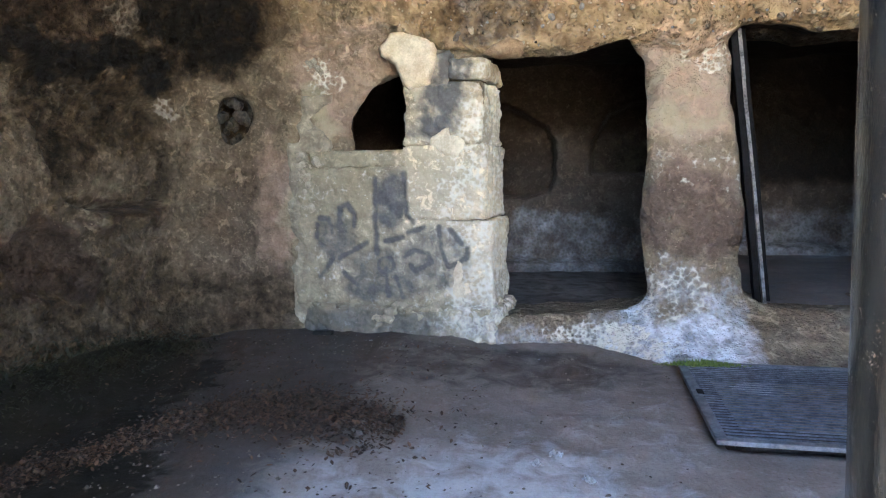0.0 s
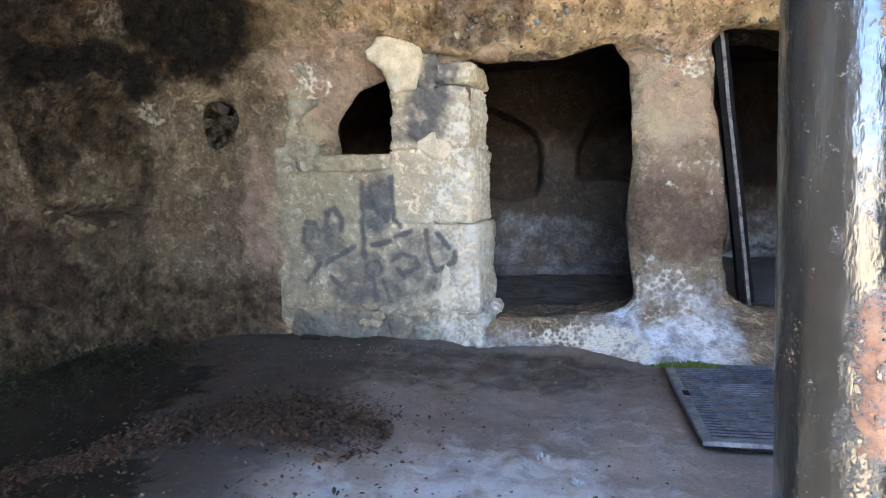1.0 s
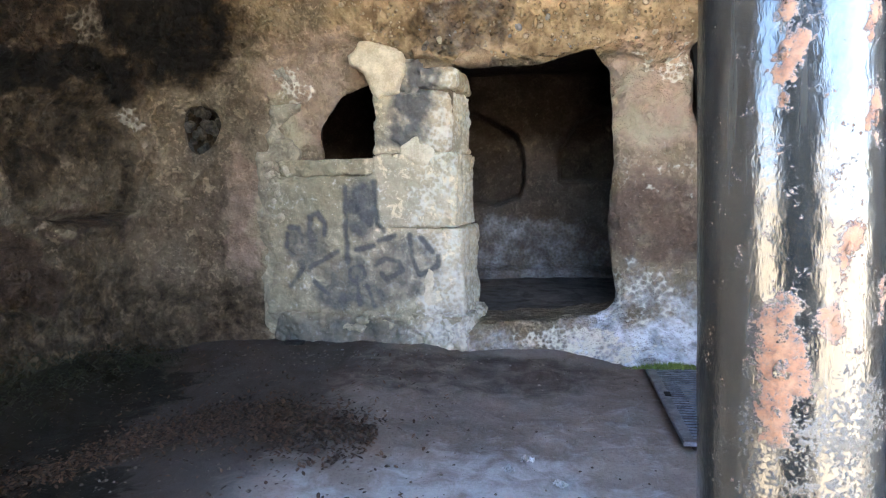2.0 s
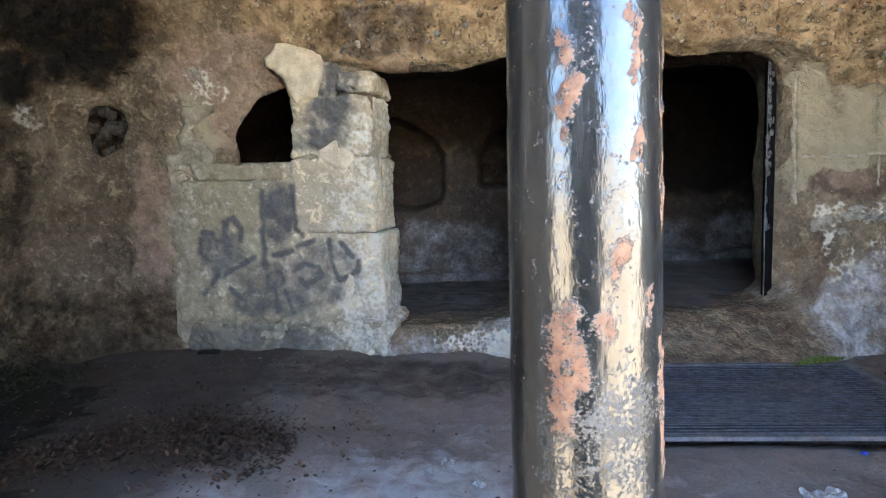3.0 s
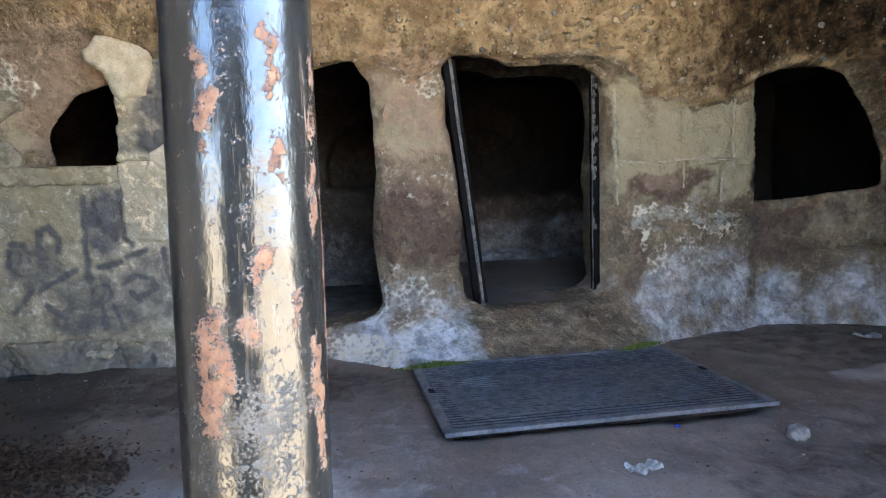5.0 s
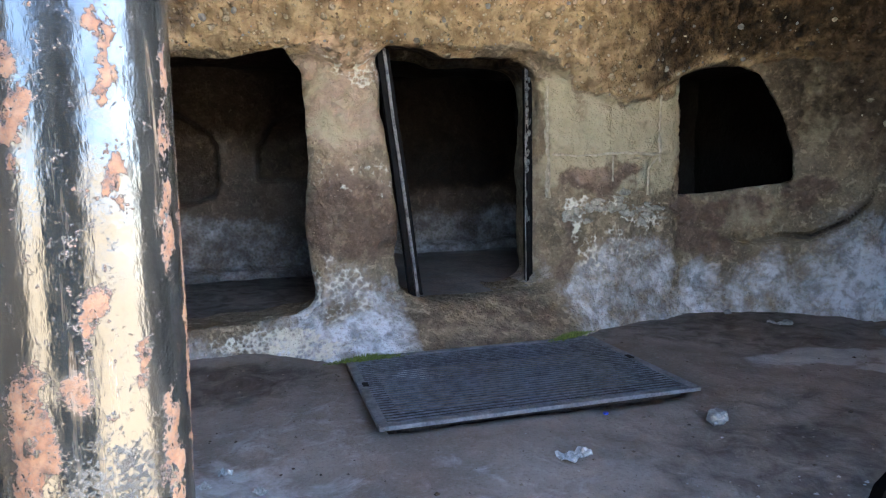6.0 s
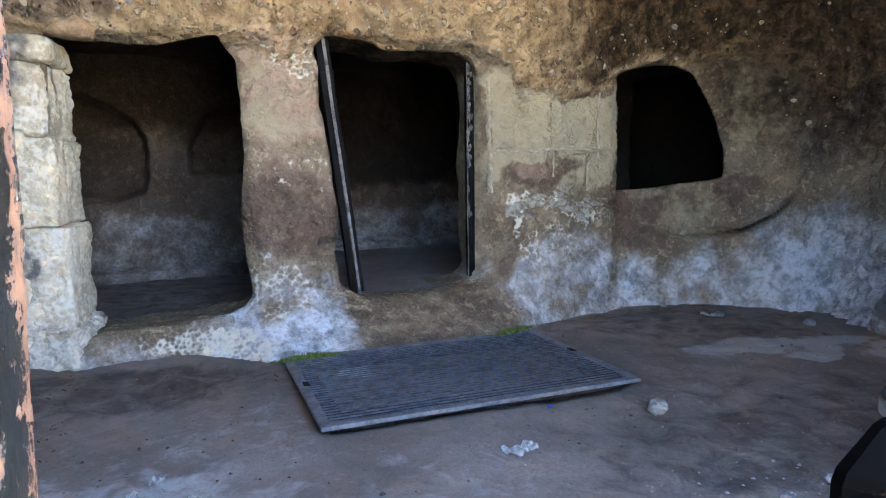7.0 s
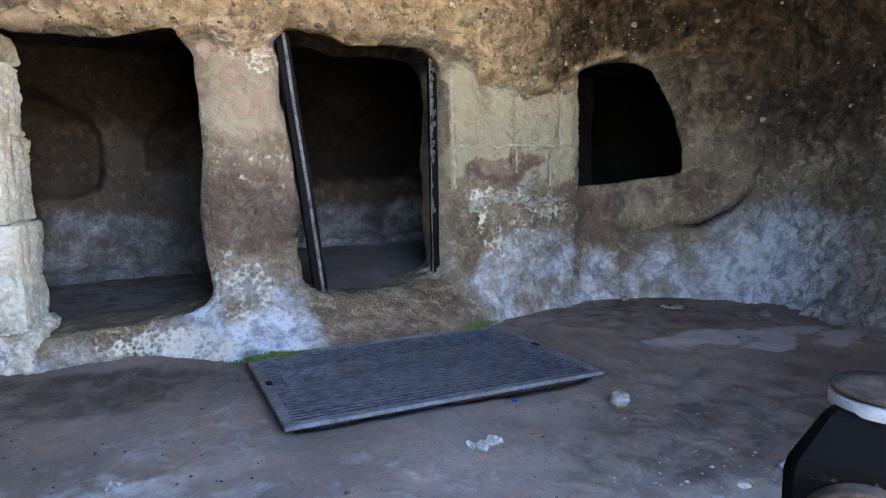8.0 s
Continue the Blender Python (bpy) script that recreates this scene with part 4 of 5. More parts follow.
def chamber(tag, x0, x1, y0, y1, z0, z1, niches, band_top, shade_from, room_shade, dust, band_tone=0.58):
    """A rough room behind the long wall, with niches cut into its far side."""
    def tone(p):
        # Pale band: salt plus the skylight that falls low on the wall.
        low = (band_tone + 0.25 * rnd(p, 1.6, 4, 7.0)) * smooth(band_top + 0.2, band_top - 0.15, p.z + 0.12 * rnd(p, 2.0, 4, 5.0))
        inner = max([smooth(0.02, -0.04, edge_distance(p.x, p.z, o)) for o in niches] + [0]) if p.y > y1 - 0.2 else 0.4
        # Shade painted over the upper walls and into the niches.
        dark = room_shade * smooth(shade_from - 0.2, shade_from + 0.35, p.z + 0.25 * rnd(p, 1.5, 4, 9.0))
        return (low, max(dark, 0.5 * inner, 2 * room_shade - 1.3), 0.25, 0), (0, 0, 0.55, 0.3 * (1 - room_shade))

    def back(p):
        d = 0.06 * rnd(p, 1.1, 5, 2.2) + 0.025 * rnd(p, 3.6, 4, 8.2)
        for o in niches:
            q = edge_distance(p.x, p.z, o) + 0.02 * rnd(p, 4, 3, 1)
            d += 0.4 * smooth(0.01, -0.03, q) - 0.03 * math.exp(-((q - 0.05) / 0.05) ** 2)
        # rough step at the foot
        foot = z0 + 0.1 + 0.05 * rnd((p.x, 0, 0), 2.0, 3, 4.0)
        return d - 0.22 * smooth(foot + 0.03, foot - 0.02, p.z)

    side = lambda p: 0.06 * rnd(p, 1.1, 5, 5.2)
    # Second share darkens the floor like the dim room round it.
    dusty = lambda p: ((dust[0] + 0.35 * smooth(y1 - 0.9, y1 - 0.2, p.y) * (rnd(p, 2.0, 4, 6.0) + 0.3), dust[1], 0.3, 0), (0, 0, 0, 0))
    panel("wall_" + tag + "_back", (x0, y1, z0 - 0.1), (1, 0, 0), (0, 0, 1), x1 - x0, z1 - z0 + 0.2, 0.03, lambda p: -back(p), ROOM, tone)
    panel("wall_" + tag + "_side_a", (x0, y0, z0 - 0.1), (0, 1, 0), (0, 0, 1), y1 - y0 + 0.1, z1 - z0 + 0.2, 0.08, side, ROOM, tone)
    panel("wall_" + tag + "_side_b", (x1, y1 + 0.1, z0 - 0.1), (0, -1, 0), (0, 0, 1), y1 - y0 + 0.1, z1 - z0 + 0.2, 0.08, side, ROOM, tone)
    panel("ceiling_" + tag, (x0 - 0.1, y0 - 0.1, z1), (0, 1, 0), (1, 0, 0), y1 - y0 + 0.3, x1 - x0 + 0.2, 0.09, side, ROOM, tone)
    panel("floor_" + tag, (x0 - 0.1, y0 - (0.4 if y0 > 5.6 else 0.0), z0), (1, 0, 0), (0, 1, 0), x1 - x0 + 0.2, y1 - y0 + 0.6, 0.08, lambda p: 0.03 * rnd(p, 1.5, 4, 3), FLOOR, dusty)


WEST_NICHE = [(-1.5, 1.12), (-0.86, 1.1), (-0.71, 1.07), (-0.37, 1.2), (-0.29, 1.39), (-0.31, 1.82), (-0.46, 2.07), (-0.89, 2.27), (-1.5, 2.3)]
EAST_NICHE = [(0.15, 1.39), (0.17, 1.81), (0.38, 2.15), (0.65, 2.28), (1.05, 2.3), (1.05, 1.37)]
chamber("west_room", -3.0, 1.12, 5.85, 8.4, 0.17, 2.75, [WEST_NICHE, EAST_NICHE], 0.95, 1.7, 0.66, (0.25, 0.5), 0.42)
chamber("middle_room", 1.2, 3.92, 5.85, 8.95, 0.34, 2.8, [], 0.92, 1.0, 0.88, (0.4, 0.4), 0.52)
# Blacked out by colour, to read as a room without light.
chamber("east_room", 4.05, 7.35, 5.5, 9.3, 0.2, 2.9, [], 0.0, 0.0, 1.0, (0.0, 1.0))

# solid hill round the rooms, so that daylight comes in by the mouth alone
for name, x0, x1, y0, y1, z0, z1 in (("hill_roof", -6, 9, -0.5, 12, 5.0, 6.2), ("hill_west", -6, -4.3, -0.5, 12, -0.1, 5.0), ("hill_east", 7.5, 9, -0.5, 12, -0.1, 5.0), ("hill_back", -4.3, 7.5, 9.6, 12, -0.1, 5.0)):
    bm = rounded_box((x1 - x0) / 2, (y1 - y0) / 2, (z1 - z0) / 2, 0.15, 0.6, 0.1, x0)
    bmesh.ops.translate(bm, verts=bm.verts[:], vec=((x0 + x1) / 2, (y0 + y1) / 2, (z0 + z1) / 2))
    ob = part(name, bm, ROCK, None)
    zones(ob.data, [(0, 0, 0.8, 0)] * len(ob.data.vertices), [(0, 0, 0.2, 0)] * len(ob.data.vertices))
    tagged(ob, kind="structure")


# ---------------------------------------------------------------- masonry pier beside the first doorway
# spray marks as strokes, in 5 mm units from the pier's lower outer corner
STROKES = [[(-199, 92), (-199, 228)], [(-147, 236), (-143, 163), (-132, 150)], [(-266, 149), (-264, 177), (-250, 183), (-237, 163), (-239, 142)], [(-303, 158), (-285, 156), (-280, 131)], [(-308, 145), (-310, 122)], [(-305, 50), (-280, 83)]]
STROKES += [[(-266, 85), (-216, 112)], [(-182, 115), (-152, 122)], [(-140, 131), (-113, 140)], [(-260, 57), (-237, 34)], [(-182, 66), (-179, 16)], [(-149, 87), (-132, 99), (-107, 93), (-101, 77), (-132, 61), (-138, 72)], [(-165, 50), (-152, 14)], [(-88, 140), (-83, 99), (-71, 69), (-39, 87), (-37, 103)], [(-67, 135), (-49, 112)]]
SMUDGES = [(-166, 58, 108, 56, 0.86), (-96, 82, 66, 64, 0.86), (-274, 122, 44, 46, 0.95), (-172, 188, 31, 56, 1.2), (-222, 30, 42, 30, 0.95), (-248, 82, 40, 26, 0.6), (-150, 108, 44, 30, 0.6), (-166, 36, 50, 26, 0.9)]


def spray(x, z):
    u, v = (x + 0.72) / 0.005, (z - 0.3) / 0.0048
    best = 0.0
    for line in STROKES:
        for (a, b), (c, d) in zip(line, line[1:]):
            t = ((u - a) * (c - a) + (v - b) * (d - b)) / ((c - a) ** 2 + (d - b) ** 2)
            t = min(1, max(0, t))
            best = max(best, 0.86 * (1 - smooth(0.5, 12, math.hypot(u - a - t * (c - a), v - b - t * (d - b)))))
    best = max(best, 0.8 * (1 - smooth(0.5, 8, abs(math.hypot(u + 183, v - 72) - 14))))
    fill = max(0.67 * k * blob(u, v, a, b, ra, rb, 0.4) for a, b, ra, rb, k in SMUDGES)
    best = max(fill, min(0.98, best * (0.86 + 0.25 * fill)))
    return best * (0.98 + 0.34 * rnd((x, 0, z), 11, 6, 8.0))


pier = new("masonry_pier")
pier.location = (-1.5, 5.3, 0)
tagged(pier, "cream limestone block pier with grey sprayed scribbles beside the doorway", "pier")


def stone_block(x0, x1, z0, z1, y0, y1, r, wob, seed, tone, name="stone_block", taper=None, label=""):
    bm = rounded_box((x1 - x0) / 2, (y1 - y0) / 2, (z1 - z0) / 2, r, 0.013, wob, seed, taper, 0.035)
    c = Vector(((x0 + x1) / 2, (y0 + y1) / 2, (z0 + z1) / 2))
    ob = part(name, bm, BLOCK, pier, label)
    ob.location = c - pier.location
    za, zb = [], []
    for v in ob.data.vertices:
        p = v.co + c
        a, b = tone(p)
        za.append(a)
        zb.append(b)
    zones(ob.data, za, zb)
    return ob


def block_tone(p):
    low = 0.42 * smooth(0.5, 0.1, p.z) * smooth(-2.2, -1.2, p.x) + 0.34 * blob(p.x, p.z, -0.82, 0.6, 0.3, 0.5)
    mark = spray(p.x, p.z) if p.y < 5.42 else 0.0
    # broad grey smear across the upper stones
    t = min(1, max(0, (2.45 - p.z) / 0.75))
    smear = (0.9 + 0.6 * rnd(p, 7, 5, 4.0)) * (1 - smooth(0.04, 0.36, abs(p.x - (-0.95 - 0.28 * t)))) * smooth(1.66, 1.78, p.z) if p.y < 5.5 else 0
    # Browner towards the left edge and the foot, greyer low down.
    dulling = max(0.8 * smooth(-1.1, -1.8, p.x) * (1.0 + 0.6 * rnd(p, 1.7, 4, 6.0)), 0.7 * smooth(-1.6, -2.3, p.x) * smooth(1.5, 0.4, p.z), (0.55 + 0.5 * smooth(-0.9, -1.5, p.x)) * smooth(0.5, 0.25, p.z), 0.7 * smooth(0.9, 0.4, p.z) * smooth(-0.95, -1.3, p.x))
    return (low, max(mark * 1.05, smear, 0.3 * smooth(-1.5, -2.2, p.x), (0.62 - 0.36 * smooth(-1.5, -0.8, p.x)) * smooth(0.45, 0.18, p.z)), 0, 0), (0, 0.3, dulling, 0.3 + 0.2 * smooth(-1.3, -1.0, p.x))


def lean(k, half):
    """A jamb face that runs back at a slant, dressed in rough upright flutes."""
    def shape(p):
        flute = 0.03 * rnd((0, p.y * 3.4, p.z * 0.7), 3.2, 4, 2.0 + half) * smooth(half - 0.08, half - 0.02, p.x)
        return Vector((p.x + k * p.y + flute, p.y, p.z))
    return shape


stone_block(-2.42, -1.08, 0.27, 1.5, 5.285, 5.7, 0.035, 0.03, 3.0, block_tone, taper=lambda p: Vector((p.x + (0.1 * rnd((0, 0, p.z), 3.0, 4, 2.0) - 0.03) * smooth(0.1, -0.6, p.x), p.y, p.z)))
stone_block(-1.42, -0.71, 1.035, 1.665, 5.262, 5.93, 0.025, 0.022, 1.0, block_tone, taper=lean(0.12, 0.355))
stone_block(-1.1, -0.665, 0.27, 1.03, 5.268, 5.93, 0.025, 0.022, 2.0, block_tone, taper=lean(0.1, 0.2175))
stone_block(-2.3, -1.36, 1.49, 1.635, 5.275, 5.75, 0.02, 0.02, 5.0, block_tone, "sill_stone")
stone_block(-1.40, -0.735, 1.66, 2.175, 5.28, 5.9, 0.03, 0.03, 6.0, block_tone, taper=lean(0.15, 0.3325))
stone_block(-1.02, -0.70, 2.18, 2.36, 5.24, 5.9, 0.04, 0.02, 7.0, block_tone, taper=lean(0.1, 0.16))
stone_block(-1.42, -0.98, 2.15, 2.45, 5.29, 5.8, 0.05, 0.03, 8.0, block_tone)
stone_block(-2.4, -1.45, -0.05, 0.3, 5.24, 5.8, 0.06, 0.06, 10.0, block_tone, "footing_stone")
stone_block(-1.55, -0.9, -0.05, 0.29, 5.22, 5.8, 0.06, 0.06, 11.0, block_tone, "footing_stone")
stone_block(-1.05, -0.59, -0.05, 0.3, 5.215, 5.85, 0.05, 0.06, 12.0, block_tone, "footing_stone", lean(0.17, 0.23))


def slab(name, outline, y, thick, seed, mat, parent, tone, label=""):
    """A cake of plaster or stone with a drawn outline and a domed face."""
    from mathutils.geometry import delaunay_2d_cdt
    rim = []
    for a, b in zip(outline, outline[1:] + outline[:1]):
        a, b = Vector(a), Vector(b)
        n = max(1, round((b - a).length / 0.015))
        for k in range(n):
            p = a.lerp(b, k / n)
            rim.append((p.x + 0.012 * rnd((p.x, p.y, seed), 11, 4, seed), p.y + 0.012 * rnd((p.x, p.y, seed), 11, 4, seed + 3)))
    arr = np.array(rim)
    lo, hi = arr.min(axis=0), arr.max(axis=0)
    grid = np.array([(u, v) for u in np.arange(lo[0], hi[0], 0.014) for v in np.arange(lo[1], hi[1], 0.014)])
    dist = np.array([np.min(np.hypot(arr[:, 0] - p[0], arr[:, 1] - p[1])) for p in grid])
    grid = grid[inside(rim, grid) & (dist > 0.008)]
    pts = rim + [tuple(p) for p in grid]
    out, _, tris, _, _, _ = delaunay_2d_cdt([Vector(p) for p in pts], [(k, (k + 1) % len(rim)) for k in range(len(rim))], [], 1, 1e-6)
    verts = []
    for p in out:
        d = float(np.min(np.hypot(arr[:, 0] - p.x, arr[:, 1] - p.y)))
        q = (p.x, p.y, seed)
        verts.append((p.x, y - thick * (1 - math.exp(-d / 0.02)) - 0.012 * rnd(q, 9, 4, seed), p.y))
    n = len(verts)
    verts += [(v[0], y + 0.06, v[2]) for v in verts[:len(rim)]]
    faces = [tuple(t) for t in tris] + [(k, n + k, n + (k + 1) % len(rim), (k + 1) % len(rim)) for k in range(len(rim))]
    me = mesh_from(name, [Vector(v) - (parent.location if parent else Vector()) for v in verts], faces, mat)
    rows = [rock_zones(s_of(v[0]), v[2]) for v in verts] if tone is None else [tone] * len(verts)
    zones(me, [r[0] for r in rows], [r[1] for r in rows])
    bm = bmesh.new()
    bm.from_mesh(me)
    bmesh.ops.recalc_face_normals(bm, faces=bm.faces[:])
    bm.to_mesh(me)
    bm.free()
    ob = new(name, me)
    ob.parent = parent
    if label:
        tagged(ob, label)
    return ob


CREAM = ((0, 0, 0, 0), (0, 0.45, 0, 0.5))
slab("plaster_patch", [(-1.65, 2.49), (-1.63, 2.41), (-1.57, 2.38), (-1.5, 2.31), (-1.44, 2.17), (-1.39, 2.11), (-1.33, 2.14), (-1.21, 2.17), (-1.19, 2.25), (-1.14, 2.38), (-1.17, 2.5), (-1.28, 2.55), (-1.42, 2.61), (-1.54, 2.6), (-1.58, 2.52)], 5.27, 0.05, 3.3, PLASTER, pier, CREAM, "thick cream plaster patch over the window")
slab("plaster_patch", [(-1.15, 1.63), (-1.22, 1.66), (-1.2, 1.72), (-1.12, 1.78), (-1.07, 1.82), (-1.04, 1.74), (-0.93, 1.69), (-0.92, 1.63), (-1.01, 1.55), (-1.08, 1.56)], 5.272, 0.022, 6.3, PLASTER, pier, CREAM, "cream plaster dab across a joint")
slab("plaster_patch", [(-1.06, 0.32), (-0.98, 0.3), (-0.92, 0.4), (-0.97, 0.5), (-0.92, 0.62), (-1.0, 0.7), (-1.05, 0.55)], 5.278, 0.014, 8.3, PLASTER, pier, CREAM)
slab("edge_stone", [(-0.76, 2.38), (-0.64, 2.335), (-0.46, 2.34), (-0.41, 2.44), (-0.55, 2.5), (-0.68, 2.44)], 5.22, 0.07, 12.0, TAN, pier, ((0, 0, 0, 0), (0.5, 0.2, 0, 0)), "rounded rusty-tan stone above the pier")
slab("edge_stone", [(-1.07, 2.43), (-0.9, 2.43), (-0.91, 2.54), (-1.0, 2.56), (-1.09, 2.51)], 5.23, 0.05, 14.0, TAN, pier, ((0, 0, 0, 0), (0.5, 0.3, 0, 0)), "rounded rusty-tan stone above the pier")
slab("plaster_flake", [(-2.37, 2.38), (-2.31, 2.46), (-2.24, 2.45), (-2.17, 2.4), (-2.09, 2.31), (-2.1, 2.25), (-2.15, 2.22), (-2.2, 2.17), (-2.25, 2.21), (-2.29, 2.31), (-2.35, 2.34)], 5.34 - relief(s_of(-2.22), 2.3) + 0.006, 0.014, 9.7, CRUST, pier, CREAM, "cracked pale plaster flake left on the rock")
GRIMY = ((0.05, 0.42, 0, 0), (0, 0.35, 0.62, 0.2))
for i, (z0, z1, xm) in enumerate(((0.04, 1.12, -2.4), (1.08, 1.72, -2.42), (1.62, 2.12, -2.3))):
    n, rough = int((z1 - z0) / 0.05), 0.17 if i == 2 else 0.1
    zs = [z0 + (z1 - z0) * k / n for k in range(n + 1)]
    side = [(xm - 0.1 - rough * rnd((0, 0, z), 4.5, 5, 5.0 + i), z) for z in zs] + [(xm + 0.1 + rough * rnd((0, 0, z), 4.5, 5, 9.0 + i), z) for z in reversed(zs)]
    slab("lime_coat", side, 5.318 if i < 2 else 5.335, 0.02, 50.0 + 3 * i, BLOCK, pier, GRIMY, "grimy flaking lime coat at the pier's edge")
# flaking render along the foot
rng = random.Random(18)
for i in range(16):
    cx, cz = -1.72 + 0.98 * (i + 0.6 * rng.random()) / 16, 0.21 + rng.gauss(0, 0.045)
    w, h = rng.uniform(0.04, 0.09), rng.uniform(0.03, 0.06)
    ring = [(cx + w * math.cos(a) * (0.7 + 0.5 * rng.random()), cz + h * math.sin(a) * (0.7 + 0.5 * rng.random())) for a in [k * math.pi / 4 + 0.3 for k in range(8)]]
    slab("lime_flake", ring, 5.235, rng.uniform(0.008, 0.02), 120.0 + i, BLOCK, pier, ((0.2, 0.34, 0, 0), (0, 0.3, 0.55, 0.2)))
# crumbled mortar along the pier's far edge
rng = random.Random(31)
for i in range(26):
    ob = new("mortar_lump", pebble_mesh("mortar_lump", CLAY, rng.uniform(0.02, 0.05), 80.0 + i, 0.9))
    ob.parent = pier
    ob.location = Vector((-2.38 + rng.gauss(0, 0.05), 5.3, rng.uniform(0.25, 1.62) if i % 2 else rng.uniform(1.3, 1.62))) - pier.location
    ob.rotation_euler = (rng.random() * 6, rng.random() * 6, 0)

# plastered blocks of the wide pier
for i, (x0, x1, z0, z1) in enumerate(((2.68, 3.33, 1.62, 2.3), (3.37, 3.86, 1.6, 2.3), (3.9, 4.08, 1.58, 2.3), (2.7, 3.3, 1.3, 1.585), (3.34, 3.74, 1.27, 1.565), (3.78, 4.07, 1.14, 1.545))):
    xs = [x0 + (x1 - x0) * k / 4 for k in range(5)]
    top = [(x, min(z1, ledge(x) - 0.03)) for x in reversed(xs)]
    at = on_line(s_of((x0 + x1) / 2))
    slab("stone_block", [(x, z0 + 0.02 * rnd((x, z0, 0), 3, 3, 4.0)) for x in xs] + top, float(at[1]) + 0.004, 0.022 + 0.006 * (i % 3), 40.0 + i, ROCK, wall_north, None)

# pale mortar left standing in the joints
for i, line in enumerate(([(3.88, 1.32), (3.9, 1.6), (3.87, 1.9), (3.9, 2.16)], [(2.72, 1.6), (3.0, 1.585), (3.4, 1.61), (3.86, 1.6)], [(3.34, 1.34), (3.36, 1.58)], [(2.69, 1.2), (2.68, 1.6), (2.66, 2.0), (2.67, 2.2)], [(3.76, 1.2), (3.77, 1.45), (3.86, 1.58)])):
    side = [(x + 0.016 * rnd((x, z, i), 5, 4, 2.0), z + 0.016 * rnd((x, z, i), 5, 4, 7.0)) for x, z in line]
    flat = abs(line[-1][0] - line[0][0]) > abs(line[-1][1] - line[0][1])
    wide = [0.008 + 0.012 * abs(rnd((x, z, i), 6, 3, 11.0)) for x, z in side]
    ring = [(x, z - w) if flat else (x - w, z) for (x, z), w in zip(side, wide)] + [(x, z + w) if flat else (x + w, z) for (x, z), w in reversed(list(zip(side, wide)))]
    slab("mortar_joint", ring, float(on_line(s_of(line[0][0]))[1]) - 0.01, 0.012, 70.0 + i, CLAY, wall_north, CREAM)

# crumbling lime crust along the wide pier
rng = random.Random(52)
for i in range(44):
    cx = 2.84 + 1.12 * (i + rng.random() * 0.8) / 44
    cz, w, h = crust_line(cx) - 0.08 + rng.gauss(0, 0.06), rng.uniform(0.03, 0.1), rng.uniform(0.015, 0.05)
    ring = [(cx + w * math.cos(a) * (0.75 + 0.5 * rng.random()), cz + h * math.sin(a) * (0.6 + 0.7 * rng.random())) for a in [k * math.pi / 5.5 for k in range(11)]]
    y = float(on_line(s_of(cx))[1]) - relief(s_of(cx), cz)
    slab("lime_crust", ring, y + 0.008, rng.uniform(0.008, 0.028), 90.0 + i, CRUST, wall_north, CREAM)

# stones set in the overhanging rock
rng = random.Random(77)
shapes = [pebble_mesh("pebble", CLAY if i % 2 else STONE, 1.0, 200.0 + i, 0.7, 2) for i in range(8)]
shapes += [pebble_mesh("pebble", CRUMB if i else RUBBLE, 1.0, 220.0 + i, 0.7, 2) for i in range(3)]
for i in range(230):
    x = rng.uniform(-1.0, 5.6)
    z = ledge(x) + 0.03 + abs(rng.gauss(0, 0.3))
    if z > 3.1:
        continue
    st = s_of(x)
    d = relief(st, z)
    lx, ly, nx, ny = (float(q) for q in on_line(st))
    ob = new("pebble", shapes[rng.randrange(len(shapes))])
    ob.parent = wall_north
    size = 0.009 + 0.026 * rng.random() ** 3
    ob.location, ob.scale = (lx + nx * (d - size * 0.5), ly + ny * (d - size * 0.5), z), (size, size, size)
    ob.rotation_euler = (rng.random() * 6, rng.random() * 6, rng.random() * 6)

# larger stones in the dark conglomerate of the far corner
for i in range(70):
    st = S_EAST + rng.uniform(0.0, 1.6)
    z = rng.uniform(1.7, 3.0)
    d = relief(st, z)
    lx, ly, nx, ny = (float(q) for q in on_line(st))
    ob = new("pebble", shapes[(1, 8, 9, 10)[rng.randrange(4)]])
    ob.parent = wall_east
    size = 0.01 + 0.03 * rng.random() ** 3
    ob.location, ob.scale = (lx + nx * (d - size * 0.45), ly + ny * (d - size * 0.45), z), (size, size, size)
    ob.rotation_euler = (rng.random() * 6, rng.random() * 6, rng.random() * 6)

# rubble that blocks the small round hole
rng = random.Random(64)
for i in range(34):
    me = pebble_mesh("rubble_stone", RUBBLE, 0.04 + 0.035 * rng.random() ** 2, 20.0 + i, 0.8, 2, 0.55)
    ob = new("rubble_stone", me)
    lx, ly, nx, ny = (float(q) for q in on_line(s_of(-3.13 + 0.29 * rng.random())))
    deep = 0.15 + 0.1 * rng.random()
    ob.location = (lx - deep * nx, ly - deep * ny, 1.68 + 0.44 * (i + 0.5) / 34)
    ob.rotation_euler = (rng.random() * 3, rng.random() * 3, rng.random() * 3)
    tagged(ob, "dull grey rubble stone wedged in a round wall hole", "stone", "rubble in the round hole")

# ---------------------------------------------------------------- iron door frame in the second doorway
door_frame = new("door_frame")
door_frame.location = (1.9, 5.5, 0.34)
tagged(door_frame, "bent dark steel door frame without a door", "door frame")


